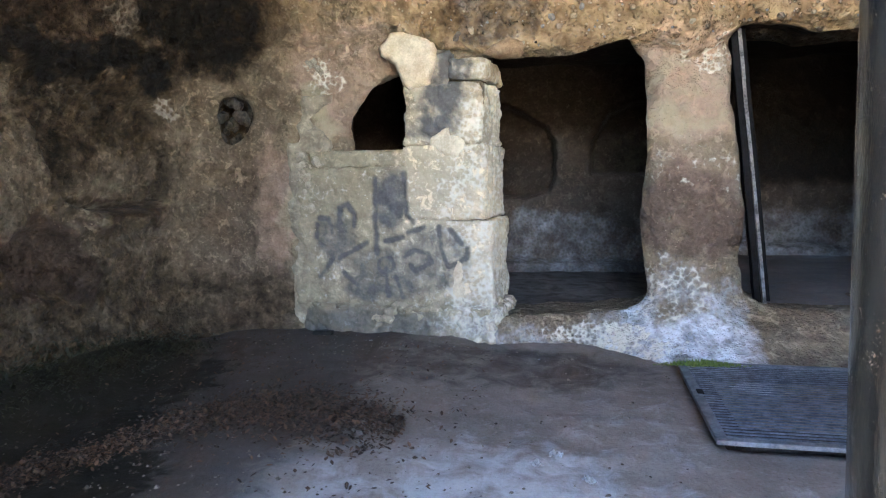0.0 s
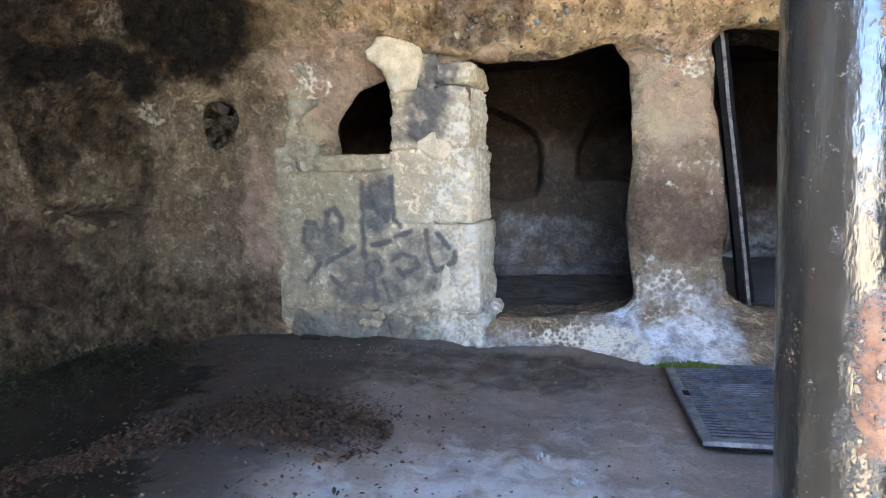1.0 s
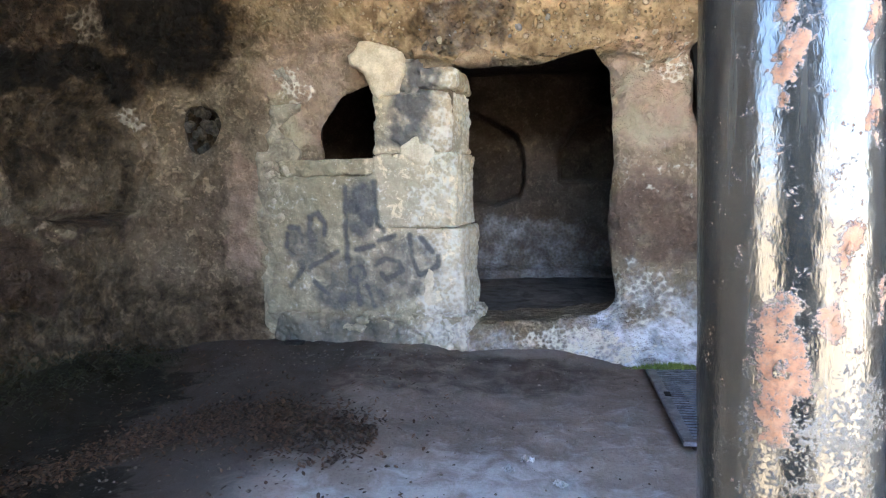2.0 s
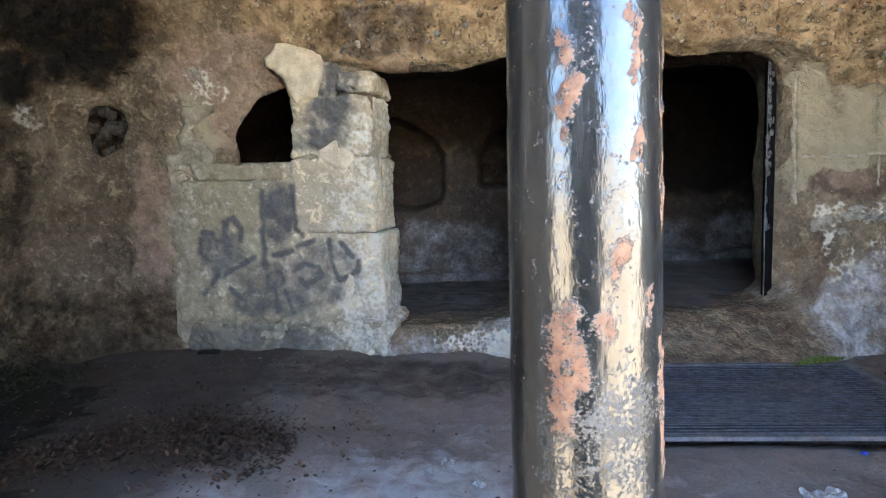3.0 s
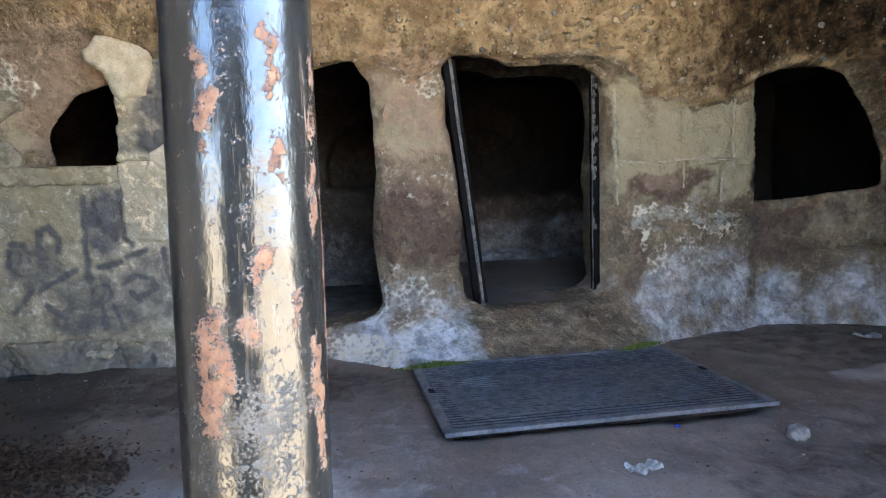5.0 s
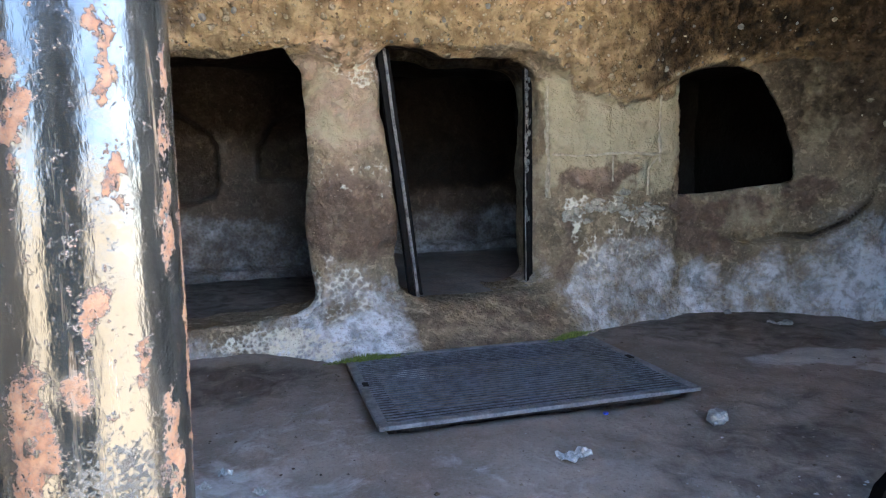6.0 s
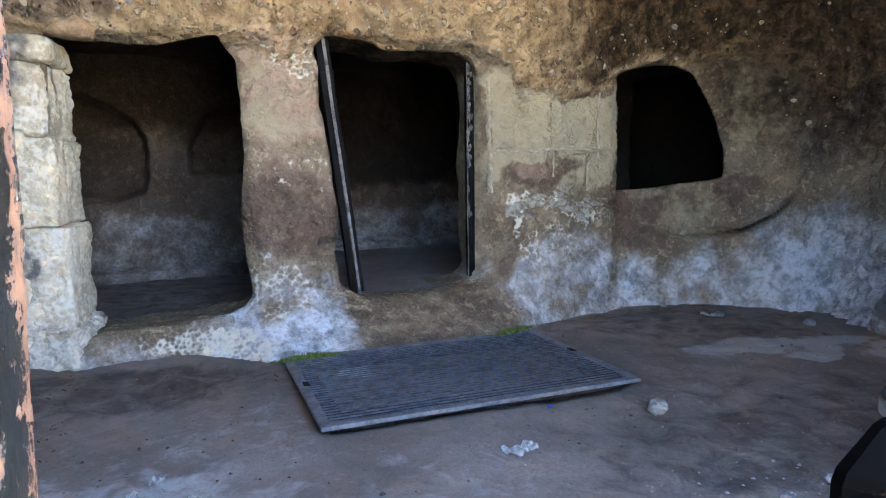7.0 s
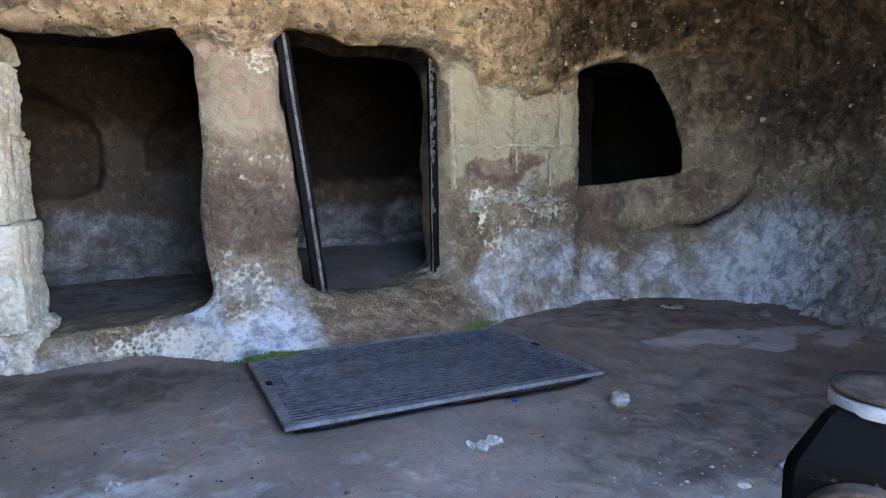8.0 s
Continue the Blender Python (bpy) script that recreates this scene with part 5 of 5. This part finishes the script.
def post(name, foot, head, wide, deep, mat, label=""):
    """An upright of folded steel, from foot to head."""
    bm = bar_box(-wide / 2, wide / 2, -deep / 2, deep / 2, 0, 1, 0)
    bmesh.ops.subdivide_edges(bm, edges=[e for e in bm.edges if abs(e.verts[0].co.z - e.verts[1].co.z) > 0.5], cuts=14)
    a, b = Vector(foot), Vector(head)
    for v in bm.verts:
        q = a.lerp(b, v.co.z)
        v.co = Vector((q.x + v.co.x + 0.006 * rnd(q, 2, 3, wide * 90), q.y + v.co.y, q.z)) - door_frame.location
    return part(name, bm, mat, door_frame, label, True)


post("post", (1.468, 5.455, 0.335), (1.2, 5.455, 2.5), 0.024, 0.02, BRIGHT_STEEL, "bare bright steel edge of the frame")
post("post_flange", (1.425, 5.5, 0.335), (1.165, 5.5, 2.5), 0.05, 0.09, FRAME_STEEL)
post("post_web", (1.5, 5.5, 0.335), (1.235, 5.5, 2.5), 0.04, 0.03, FRAME_STEEL)
post("post", (2.545, 5.52, 0.34), (2.53, 5.52, 2.44), 0.035, 0.05, FRAME_STEEL)
post("post_flange", (2.585, 5.55, 0.36), (2.575, 5.55, 2.4), 0.035, 0.09, FRAME_STEEL)
post("post_edge", (2.525, 5.49, 0.36), (2.512, 5.49, 2.42), 0.007, 0.012, BRIGHT_STEEL)
rng = random.Random(12)
for i in range(34):
    me = pebble_mesh("mortar_dab", FOAM, rng.uniform(0.007, 0.016), 60.0 + i, rng.uniform(1.5, 5.0), 2, 0.6)
    ob = new("mortar_dab", me)
    ob.parent = door_frame
    high = 0.9 + 1.45 * rng.random() ** 0.6
    ob.location = Vector((2.535 + rng.gauss(0, 0.012), 5.487, high)) - door_frame.location

# ---------------------------------------------------------------- floor grate
grate = new("floor_grate")
grate.location = (1.7, 3.88, 0)
tagged(grate, "grey steel bar grate lying over a pit in the floor", "grate")
G0, G1, H0, H1, GZ = 0.69, 2.77, 3.3, 4.7, 0.062


def grate_part(name, x0, x1, y0, y1, z0, z1, mat=GRATE, bevel=0.003):
    bm = bar_box(x0 - 1.7, x1 - 1.7, y0 - 3.88, y1 - 3.88, z0, z1, bevel)
    return part(name, bm, mat, grate, flat=True)


grate_part("frame_bar", G0, G1, H0, H0 + 0.05, GZ - 0.026, GZ, GRATE_FRAME)
grate_part("frame_bar", G0, G1, H1 - 0.045, H1, GZ - 0.026, GZ, GRATE_FRAME)
grate_part("frame_bar", G0, G0 + 0.06, H0 + 0.051, H1 - 0.046, GZ - 0.026, GZ, GRATE_FRAME)
grate_part("frame_bar", G1 - 0.06, G1, H0 + 0.051, H1 - 0.046, GZ - 0.026, GZ, GRATE_FRAME)
slat_bm = bar_box(-(G1 - G0) / 2 + 0.061, (G1 - G0) / 2 - 0.061, -0.0075, 0.0075, -0.006, 0, 0.001)
slat_me = bpy.data.meshes.new("slat")
slat_bm.to_mesh(slat_me)
slat_bm.free()
slat_me.materials.append(GRATE)
SLATS = 31
for i in range(SLATS):
    ob = new("slat", slat_me)
    ob.parent = grate
    ob.location = ((G0 + G1) / 2 - 1.7, H0 + 0.073 + (H1 - H0 - 0.14) * i / (SLATS - 1) - 3.88, GZ - 0.004)
for x in (G0 + 0.05, G1 - 0.05):
    grate_part("lifting_eye", x - 0.02, x + 0.02, H0 + 0.7, H0 + 0.78, GZ, GZ + 0.006, FRAME_STEEL)


def curb():
    """The rough rim of the pit under the grate."""
    for name, x0, x1, y0, y1 in (("curb_stone", G0 + 0.12, G1 - 0.06, H0 + 0.12, H0 + 0.2), ("curb_stone", G0 + 0.08, G1 - 0.02, H1 - 0.14, H1 - 0.03), ("curb_stone", G0 + 0.06, G0 + 0.16, H0 + 0.16, H1 - 0.14), ("curb_stone", G1 - 0.14, G1 - 0.02, H0 + 0.16, H1 - 0.14)):
        bm = rounded_box((x1 - x0) / 2, (y1 - y0) / 2, 0.05, 0.012, 0.06, 0.01, x0 + y0)
        for v in bm.verts:
            v.co.z = min(v.co.z, 0.04)
        ob = part(name, bm, CURB, grate)
        ob.location = ((x0 + x1) / 2 - 1.7, (y0 + y1) / 2 - 3.88, GZ - 0.051)


curb()


# ---------------------------------------------------------------- gate: upright pipe and lock
BAR_X, BAR_Y, BAR_LX, BAR_LY, BAR_R = 0.06164, 0.11575, -0.0021, 0.0571, 0.0165
# rust scabs: angle, height, half angle, half height
SCABS = [(-112, 1.4468, 6, 0.0026), (-111, 1.4385, 7, 0.0034), (-111, 1.431, 4.5, 0.0028), (-112, 1.391, 13, 0.006), (-113, 1.384, 17, 0.0065), (-116, 1.376, 9, 0.004), (-76, 1.405, 8, 0.005), (-84, 1.393, 6, 0.003), (-24, 1.419, 8, 0.008), (-28, 1.385, 7, 0.006),
         (-30, 1.372, 8, 0.01), (-26, 1.362, 7, 0.005), (-61, 1.4515, 5, 0.004), (-56, 1.4445, 5, 0.004), (-22, 1.436, 5, 0.004), (-20, 1.447, 5, 0.005), (-140, 1.345, 14, 0.006), (5, 1.40, 9, 0.03), (-58, 1.427, 4, 0.004), (-48, 1.397, 4, 0.004)]


def pipe():
    n, zs = 96, []
    z = 0.0
    while z < 2.36:
        zs.append(z)
        z += 0.0016 if 1.29 < z < 1.51 else 0.03
    verts, za = [], []
    for z in zs:
        cx, cy = BAR_X + BAR_LX * (z - 1.4), BAR_Y + BAR_LY * (z - 1.4)
        for k in range(n):
            a = -math.pi + 2 * math.pi * k / n
            deg = math.degrees(a)
            at = (math.cos(a) * BAR_R, math.sin(a) * BAR_R, z)
            jx, jz = rnd(at, 170, 4, 21), rnd(at, 170, 4, 27)
            rust = max(blob(deg + 9 * jx, z + 0.0028 * jz, c, h, w * 0.85, v * 0.95, 0.85) for c, h, w, v in SCABS)
            q = (math.cos(a) * BAR_R, math.sin(a) * BAR_R, z)
            other = smooth(0.1, 0.5, rnd(q, 60, 4, 3)) if not (1.33 < z < 1.47) else 0.0
            rust = max(rust, 0.55 * other)
            worn = 0.4 * smooth(1.4, 1.375, z) * smooth(-150, -125, deg) * smooth(-30, -60, deg) + 0.16 * blob(deg, z, -75, 1.41, 22, 0.03, 0.6) + 0.25 * max(0, rnd(q, 40, 4, 5))
            streaky = max(0.42 * blob(deg, z, -88, 1.42, 9, 0.022, 0.5), 0.45 * blob(deg, z, -76, 1.395, 18, 0.018, 0.6), 0.4 * blob(deg, z, -32, 1.4, 12, 0.06, 0.5))
            r = BAR_R + 0.00012 * rnd(q, 150, 4, 1) + 0.0003 * rust * (0.5 + rnd(q, 500, 4, 2))
            verts.append((cx + math.cos(a) * r, cy + math.sin(a) * r, z))
            za.append((rust, worn, streaky, 0))
    faces = [(i * n + k, i * n + (k + 1) % n, (i + 1) * n + (k + 1) % n, (i + 1) * n + k) for i in range(len(zs) - 1) for k in range(n)]
    bar = new("gate_bar")
    bar.location = (BAR_X - 1.4 * BAR_LX, BAR_Y - 1.4 * BAR_LY, 0)
    me = mesh_from("pipe", [Vector(v) - bar.location for v in verts], faces, PAINT)
    zones(me, za)
    new("pipe", me).parent = bar
    for i, (c, h, w, v) in enumerate(SCABS):
        a = radians(c)
        me = pebble_mesh("rust_blister", PAINT, 1.0, 300.0 + i, 0.6, 3, 0.6)
        me.transform(Matrix.Diagonal((0.0005, BAR_R * radians(w) * 0.5, v * 0.6, 1)) @ Matrix.Translation((0, 0, -0.6)))
        zones(me, [(0.5, 0.3, 0, 0)] * len(me.vertices))
        ob = new("rust_blister", me)
        ob.parent = bar
        ob.location = Vector((BAR_X + BAR_LX * (h - 1.4) + math.cos(a) * (BAR_R - 0.0001), BAR_Y + BAR_LY * (h - 1.4) + math.sin(a) * (BAR_R - 0.0001), h)) - bar.location
        ob.rotation_euler = (0, 0, a)
    return bar


tagged(pipe(), "upright gate pipe in glossy black paint flaking to orange rust", "gate bar")

gate_lock = new("gate_latch")
gate_lock.location, gate_lock.rotation_euler = (1.14, 0.6, -0.012), (0, 0, radians(-53))
tagged(gate_lock, "black painted steel latch post with rusty edges and a ring", "gate latch")


def tube(r, z0, z1, n=40, hole=0.0):
    bm = bmesh.new()
    rings = [[bm.verts.new((math.cos(2 * math.pi * k / n) * q, math.sin(2 * math.pi * k / n) * q, z)) for k in range(n)] for q, z in (((r, z0), (r, z1 - 0.002), (r - 0.002, z1), (max(hole, 0.0005), z1), (max(hole, 0.0005), z0)))]
    for a, b in zip(rings, rings[1:]):
        for k in range(n):
            bm.faces.new((a[k], a[(k + 1) % n], b[(k + 1) % n], b[k]))
    return bm


def rusty(ob, amount, seed, edge=False):
    rows = []
    for v in ob.data.vertices:
        k = amount * smooth(-0.1, 0.5, rnd(v.co, 14, 4, seed))
        if edge:
            k = max(k, (0.4 + 0.6 * rnd(v.co, 12, 3, seed)) * (0.94 < v.co.z < 0.985))
        rows.append((k, 0.15, 0, 0))
    zones(ob.data, rows)


def latch_post():
    """A five-sided post with a chamfered head."""
    bm = bmesh.new()
    def ring(k, z):
        pts = [(0.19, -0.13), (0.24, 0.02), (0.15, 0.13), (-0.08, 0.13), (-0.172, -0.112), (-0.158, -0.13)]
        return [bm.verts.new((x * k, y * k, z)) for x, y in pts]
    rings = [ring(1, 0.0), ring(1, 0.5), ring(1, 0.955), ring(0.97, 0.975), ring(0.72, 1.04), ring(0.66, 1.046)]
    for a, b in zip(rings, rings[1:]):
        for k in range(6):
            bm.faces.new((a[k], a[(k + 1) % 6], b[(k + 1) % 6], b[k]))
    bm.faces.new(rings[-1])
    bmesh.ops.subdivide_edges(bm, edges=[e for e in bm.edges if e.calc_length() > 0.05], cuts=8, use_grid_fill=True)
    return bm


def moved(bm, x, y, z):
    bmesh.ops.translate(bm, verts=bm.verts[:], vec=(x, y, z))
    return bm


rusty(part("housing", latch_post(), IRON, gate_lock, flat=True), 0.2, 2.0, True)
collar = part("collar", moved(tube(0.085, 1.046, 1.066, 48, 0.06), -0.03, -0.02, -0.004), GRATE_FRAME, gate_lock, "pale worn steel collar")
part("cap", moved(tube(0.083, 1.066, 1.072, 48), -0.03, -0.02, 0), RUSTY, collar, "brown rusted top of the collar")
rusty(part("upright", moved(tube(0.045, 1.04, 2.3), 0.09, 0.04, 0), IRON, gate_lock), 0.4, 7.0)
bm = tube(0.085, 0, 0.03, 48, 0.062)
bmesh.ops.rotate(bm, verts=bm.verts[:], cent=(0, 0, 0), matrix=Matrix.Rotation(radians(90), 3, "X"))
ring = part("ring", moved(bm, -0.07, -0.13, 0.875), RUSTY, gate_lock, "steel ring with a rusty rim")
bm = tube(0.06, 0, 0.02, 48)
bmesh.ops.rotate(bm, verts=bm.verts[:], cent=(0, 0, 0), matrix=Matrix.Rotation(radians(90), 3, "X"))
part("bolt", moved(bm, -0.07, -0.13, 0.875), GRATE, ring, "worn grey steel bolt head")

# ---------------------------------------------------------------- loose things on the floor
def floor_z(x, y):
    return floor_rise(Vector((x, y, 0)))


def loose_stone(x, y, size, seed, label):
    ob = new("stone", pebble_mesh("stone", STONE, size, seed, 0.6, 3))
    ob.location = (x, y, floor_z(x, y) - 0.006)
    ob.rotation_euler = (0, 0, seed)
    tagged(ob, label, "stone", "stones on the floor")


loose_stone(2.6, 2.95, 0.072, 1.0, "pale angular limestone lying on the trodden earth")
loose_stone(5.27, 4.08, 0.055, 2.0, "pale limestone in a damp patch of the floor")
loose_stone(2.4, 1.9, 0.028, 3.0, "small pale stone among gravel on the floor")
loose_stone(2.2, 1.86, 0.03, 4.0, "small pale stone among gravel on the floor")
loose_stone(4.58, 5.2, 0.04, 5.0, "small pale stone near the foot of the wall")
loose_stone(2.72, 1.95, 0.035, 7.0, "pale block of limestone on the floor")
loose_stone(4.8, 4.66, 0.045, 6.0, "small pale stone on the floor")


def crumpled(name, x, y, w, d, h, seed, label):
    """A creased, folded scrap of paper."""
    n = 14
    verts = []
    for i in range(n + 1):
        for j in range(n + 1):
            u, v = i / n - 0.5, j / n - 0.5
            k = abs(rnd((u * 3, v * 3, 0), 0.75, 2, seed)) + 0.15 * rnd((u * 3, v * 3, 1), 2.5, 2, seed)
            verts.append((u * w * (1 - 0.3 * abs(v)), v * d * (1 + 0.4 * rnd((u, 0, 0), 3, 3, seed)), h * k))
    low = min(v[2] for v in verts)
    verts = [(a, b, c - low) for a, b, c in verts]
    faces = [(i * (n + 1) + j, (i + 1) * (n + 1) + j, (i + 1) * (n + 1) + j + 1, i * (n + 1) + j + 1) for i in range(n) for j in range(n)]
    me = mesh_from(name, verts, faces, PAPER, True)
    ob = new(name, me)
    mod = ob.modifiers.new("thickness", "SOLIDIFY")
    mod.thickness = 0.0012
    ob.location, ob.rotation_euler = (x, y, floor_z(x, y) + 0.002), (0, 0, seed)
    tagged(ob, label, "litter", "litter on the floor")


crumpled("crumpled_paper", 1.61, 2.8, 0.19, 0.11, 0.035, 0.3, "crumpled white paper lying on the floor")
crumpled("paper_scrap", -0.19, 3.0, 0.06, 0.05, 0.03, 2.0, "torn white paper scrap on the floor")
crumpled("paper_scrap", -0.1, 3.12, 0.07, 0.05, 0.03, 3.0, "torn white paper scrap on the floor")
crumpled("paper_scrap", 0.06, 2.88, 0.05, 0.06, 0.04, 4.0, "torn white paper scrap on the floor")

bm = rounded_box(0.09, 0.035, 0.02, 0.015, 0.02, 0.012, 4.0)
ob = part("rubber_sole", bm, RUBBER, None)
ob.location = (-2.17, 5.12, floor_z(-2.17, 5.12) + 0.02)
tagged(ob, "black worn rubber sole lying by the wall", "litter")
crumpled("paper_scrap", 4.72, 4.72, 0.16, 0.07, 0.03, 5.0, "torn pale paper scrap near the wall foot")
crumpled("paper_scrap", 1.75, 1.95, 0.05, 0.04, 0.02, 6.0, "torn white paper scrap on the floor")
bm = tube(0.016, 0, 0.012, 24, 0.0)
ob = part("bottle_cap", bm, BLUE, None)
ob.location = (2.07, 3.275, floor_z(2.07, 3.275))
tagged(ob, "blue plastic bottle cap beside the grate", "litter")


def leaf_litter():
    """Dry leaves drifted along the floor."""
    rng = random.Random(5)
    verts, faces = [], []
    for _ in range(7000):
        x = -0.95 - 1.9 * rng.random() ** 0.8
        c = Vector((x, leaf_line(x) + rng.gauss(0, 0.12 + 0.16 * rng.random())))
        if rng.random() < 0.08:
            c = Vector((rng.uniform(-3.2, -0.6), rng.uniform(2.4, 5.0)))
        size, turn, curl, tilt = rng.uniform(0.007, 0.019), rng.uniform(0, 6.28), rng.uniform(0.2, 1.0), rng.uniform(-0.8, 0.8)
        z0, base = floor_z(c.x, c.y) + 0.004 + rng.random() * 0.025, len(verts)
        for u, v in ((-1, 0), (-0.4, -0.5), (0.4, -0.45), (1, 0), (0.4, 0.45), (-0.4, 0.5), (0, 0)):
            x, y = u * size, v * size * 1.1
            z = curl * size * (v * v * 1.6 + 0.3 * u * u) + tilt * x
            verts.append((c.x + x * math.cos(turn) - y * math.sin(turn), c.y + x * math.sin(turn) + y * math.cos(turn), z0 + z))
        faces += [(base + k, base + (k + 1) % 6, base + 6) for k in range(6)]
    ob = new("leaf_litter", mesh_from("leaf_litter", verts, faces, LEAF))
    tagged(ob, "dry brown fallen leaves drifted over the earth floor", "leaves", kind="stuff")


leaf_litter()


def strewn(name, mat, seed, count, sizes, spots, label, category):
    """Small angular bits scattered over the floor: spots are shares and spreads."""
    rng = random.Random(seed)
    verts, faces = [], []
    for _ in range(count):
        pick, c = rng.random(), None
        for share, cx, sx, cy, sy in spots:
            if pick < share:
                c = Vector((rng.gauss(cx, sx), rng.gauss(cy, sy)))
                break
            pick -= share
        if c is None:
            c = Vector((rng.uniform(-2.9, 5.2), rng.uniform(1.4, 5.1)))
        if G0 - 0.03 < c.x < G1 + 0.03 and H0 - 0.03 < c.y < H1 + 0.4:
            continue
        r, base, z0 = rng.uniform(*sizes) * (1.7 if rng.random() < 0.08 else 1), len(verts), floor_z(c.x, c.y)
        turn = rng.uniform(0, 6.28)
        for u, v, w in ((1, 0, 0), (0.2, 0.9, 0), (-0.9, 0.3, 0), (-0.4, -0.9, 0), (0.5, -0.7, 0), (0.1, 0.1, 0.9), (-0.3, -0.2, 0.8)):
            k = r * rng.uniform(0.7, 1.3)
            verts.append((c.x + (u * math.cos(turn) - v * math.sin(turn)) * k, c.y + (u * math.sin(turn) + v * math.cos(turn)) * k, z0 + w * k * 0.7 - 0.001))
        faces += [(base + a, base + b, base + d) for a, b, d in ((0, 1, 5), (1, 2, 5), (2, 6, 5), (2, 3, 6), (3, 4, 6), (4, 0, 5), (4, 5, 6))]
    tagged(new(name, mesh_from(name, verts, faces, mat, True)), label, category, kind="stuff")


strewn("gravel", STONE, 9, 190, (0.003, 0.01), [(0.45, 2.3, 0.4, 1.95, 0.25), (0.1, -1.5, 0.5, 4.95, 0.1)], "pale stone chips strewn over the earth floor", "gravel")
strewn("clods", CRUMB, 19, 1300, (0.003, 0.011), [(0.25, -1.6, 0.8, 4.85, 0.2), (0.2, -1.6, 0.9, 2.6, 0.4)], "tan crumbs of earth and mortar on the floor", "earth")
strewn("dark_crumbs", DIRT, 29, 1200, (0.003, 0.012), [(0.35, -2.6, 0.4, 3.6, 0.8)], "dark crumbs of soil on the floor", "earth")


def moss_clump(x, y, z, length, seed, turn):
    """Tufts of short green blades at the foot of the wall."""
    rng = random.Random(seed)
    verts, faces = [], []
    for _ in range(600):
        t = rng.gauss(0, 0.55) * length
        cx, cy = x + t * math.cos(turn) + rng.gauss(0, 0.012), y + t * math.sin(turn) + rng.gauss(0, 0.02)
        h, a = rng.uniform(0.008, 0.05) * math.exp(-(t / length) ** 2), rng.uniform(0, 6.28)
        dx, dy, b = math.cos(a) * 0.009, math.sin(a) * 0.009, len(verts)
        verts += [(cx - dx, cy - dy, z), (cx + dx, cy + dy, z), (cx + rng.gauss(0, 0.012), cy + rng.gauss(0, 0.012), z + h)]
        faces.append((b, b + 1, b + 2))
    tagged(new("moss", mesh_from("moss", verts, faces, MOSS, True)), "bright green moss tuft at the edge of the grate", "moss", kind="stuff")


moss_clump(0.85, 4.62, 0.06, 0.24, 1, 0.1)
moss_clump(2.58, 4.68, 0.07, 0.2, 2, 0.35)


def low_weeds():
    """Small dark leaves creeping along the damp foot of the wall."""
    rng = random.Random(41)
    verts, faces = [], []
    path = [(-3.5, 2.5), (-3.42, 3.2), (-3.36, 3.8), (-3.26, 4.3), (-3.1, 4.75)]
    for _ in range(1900):
        t = rng.random() ** 1.2 * (len(path) - 1)
        i = min(int(t), len(path) - 2)
        c = Vector(path[i]).lerp(Vector(path[i + 1]), t - i) + Vector((abs(rng.gauss(0, 0.2)) * (1 - 0.15 * t), rng.gauss(0, 0.08)))
        size, turn, tilt = rng.uniform(0.009, 0.024), rng.uniform(0, 6.28), rng.uniform(-1.2, 1.2)
        z, b = floor_z(c.x, c.y) + rng.random() ** 2 * max(0.02, 0.16 + 0.5 * (-3.2 - c.x)), len(verts)
        for u, v in ((-1, 0), (0, -0.5), (1, 0), (0, 0.5)):
            x, y = u * size, v * size
            verts.append((c.x + x * math.cos(turn) - y * math.sin(turn), c.y + x * math.sin(turn) + y * math.cos(turn), z + tilt * x + 0.3 * abs(y)))
        faces.append((b, b + 1, b + 2, b + 3))
    tagged(new("weeds", mesh_from("weeds", verts, faces, WEED, True)), "dark green low weeds along the damp wall foot", "weeds", kind="stuff")


low_weeds()
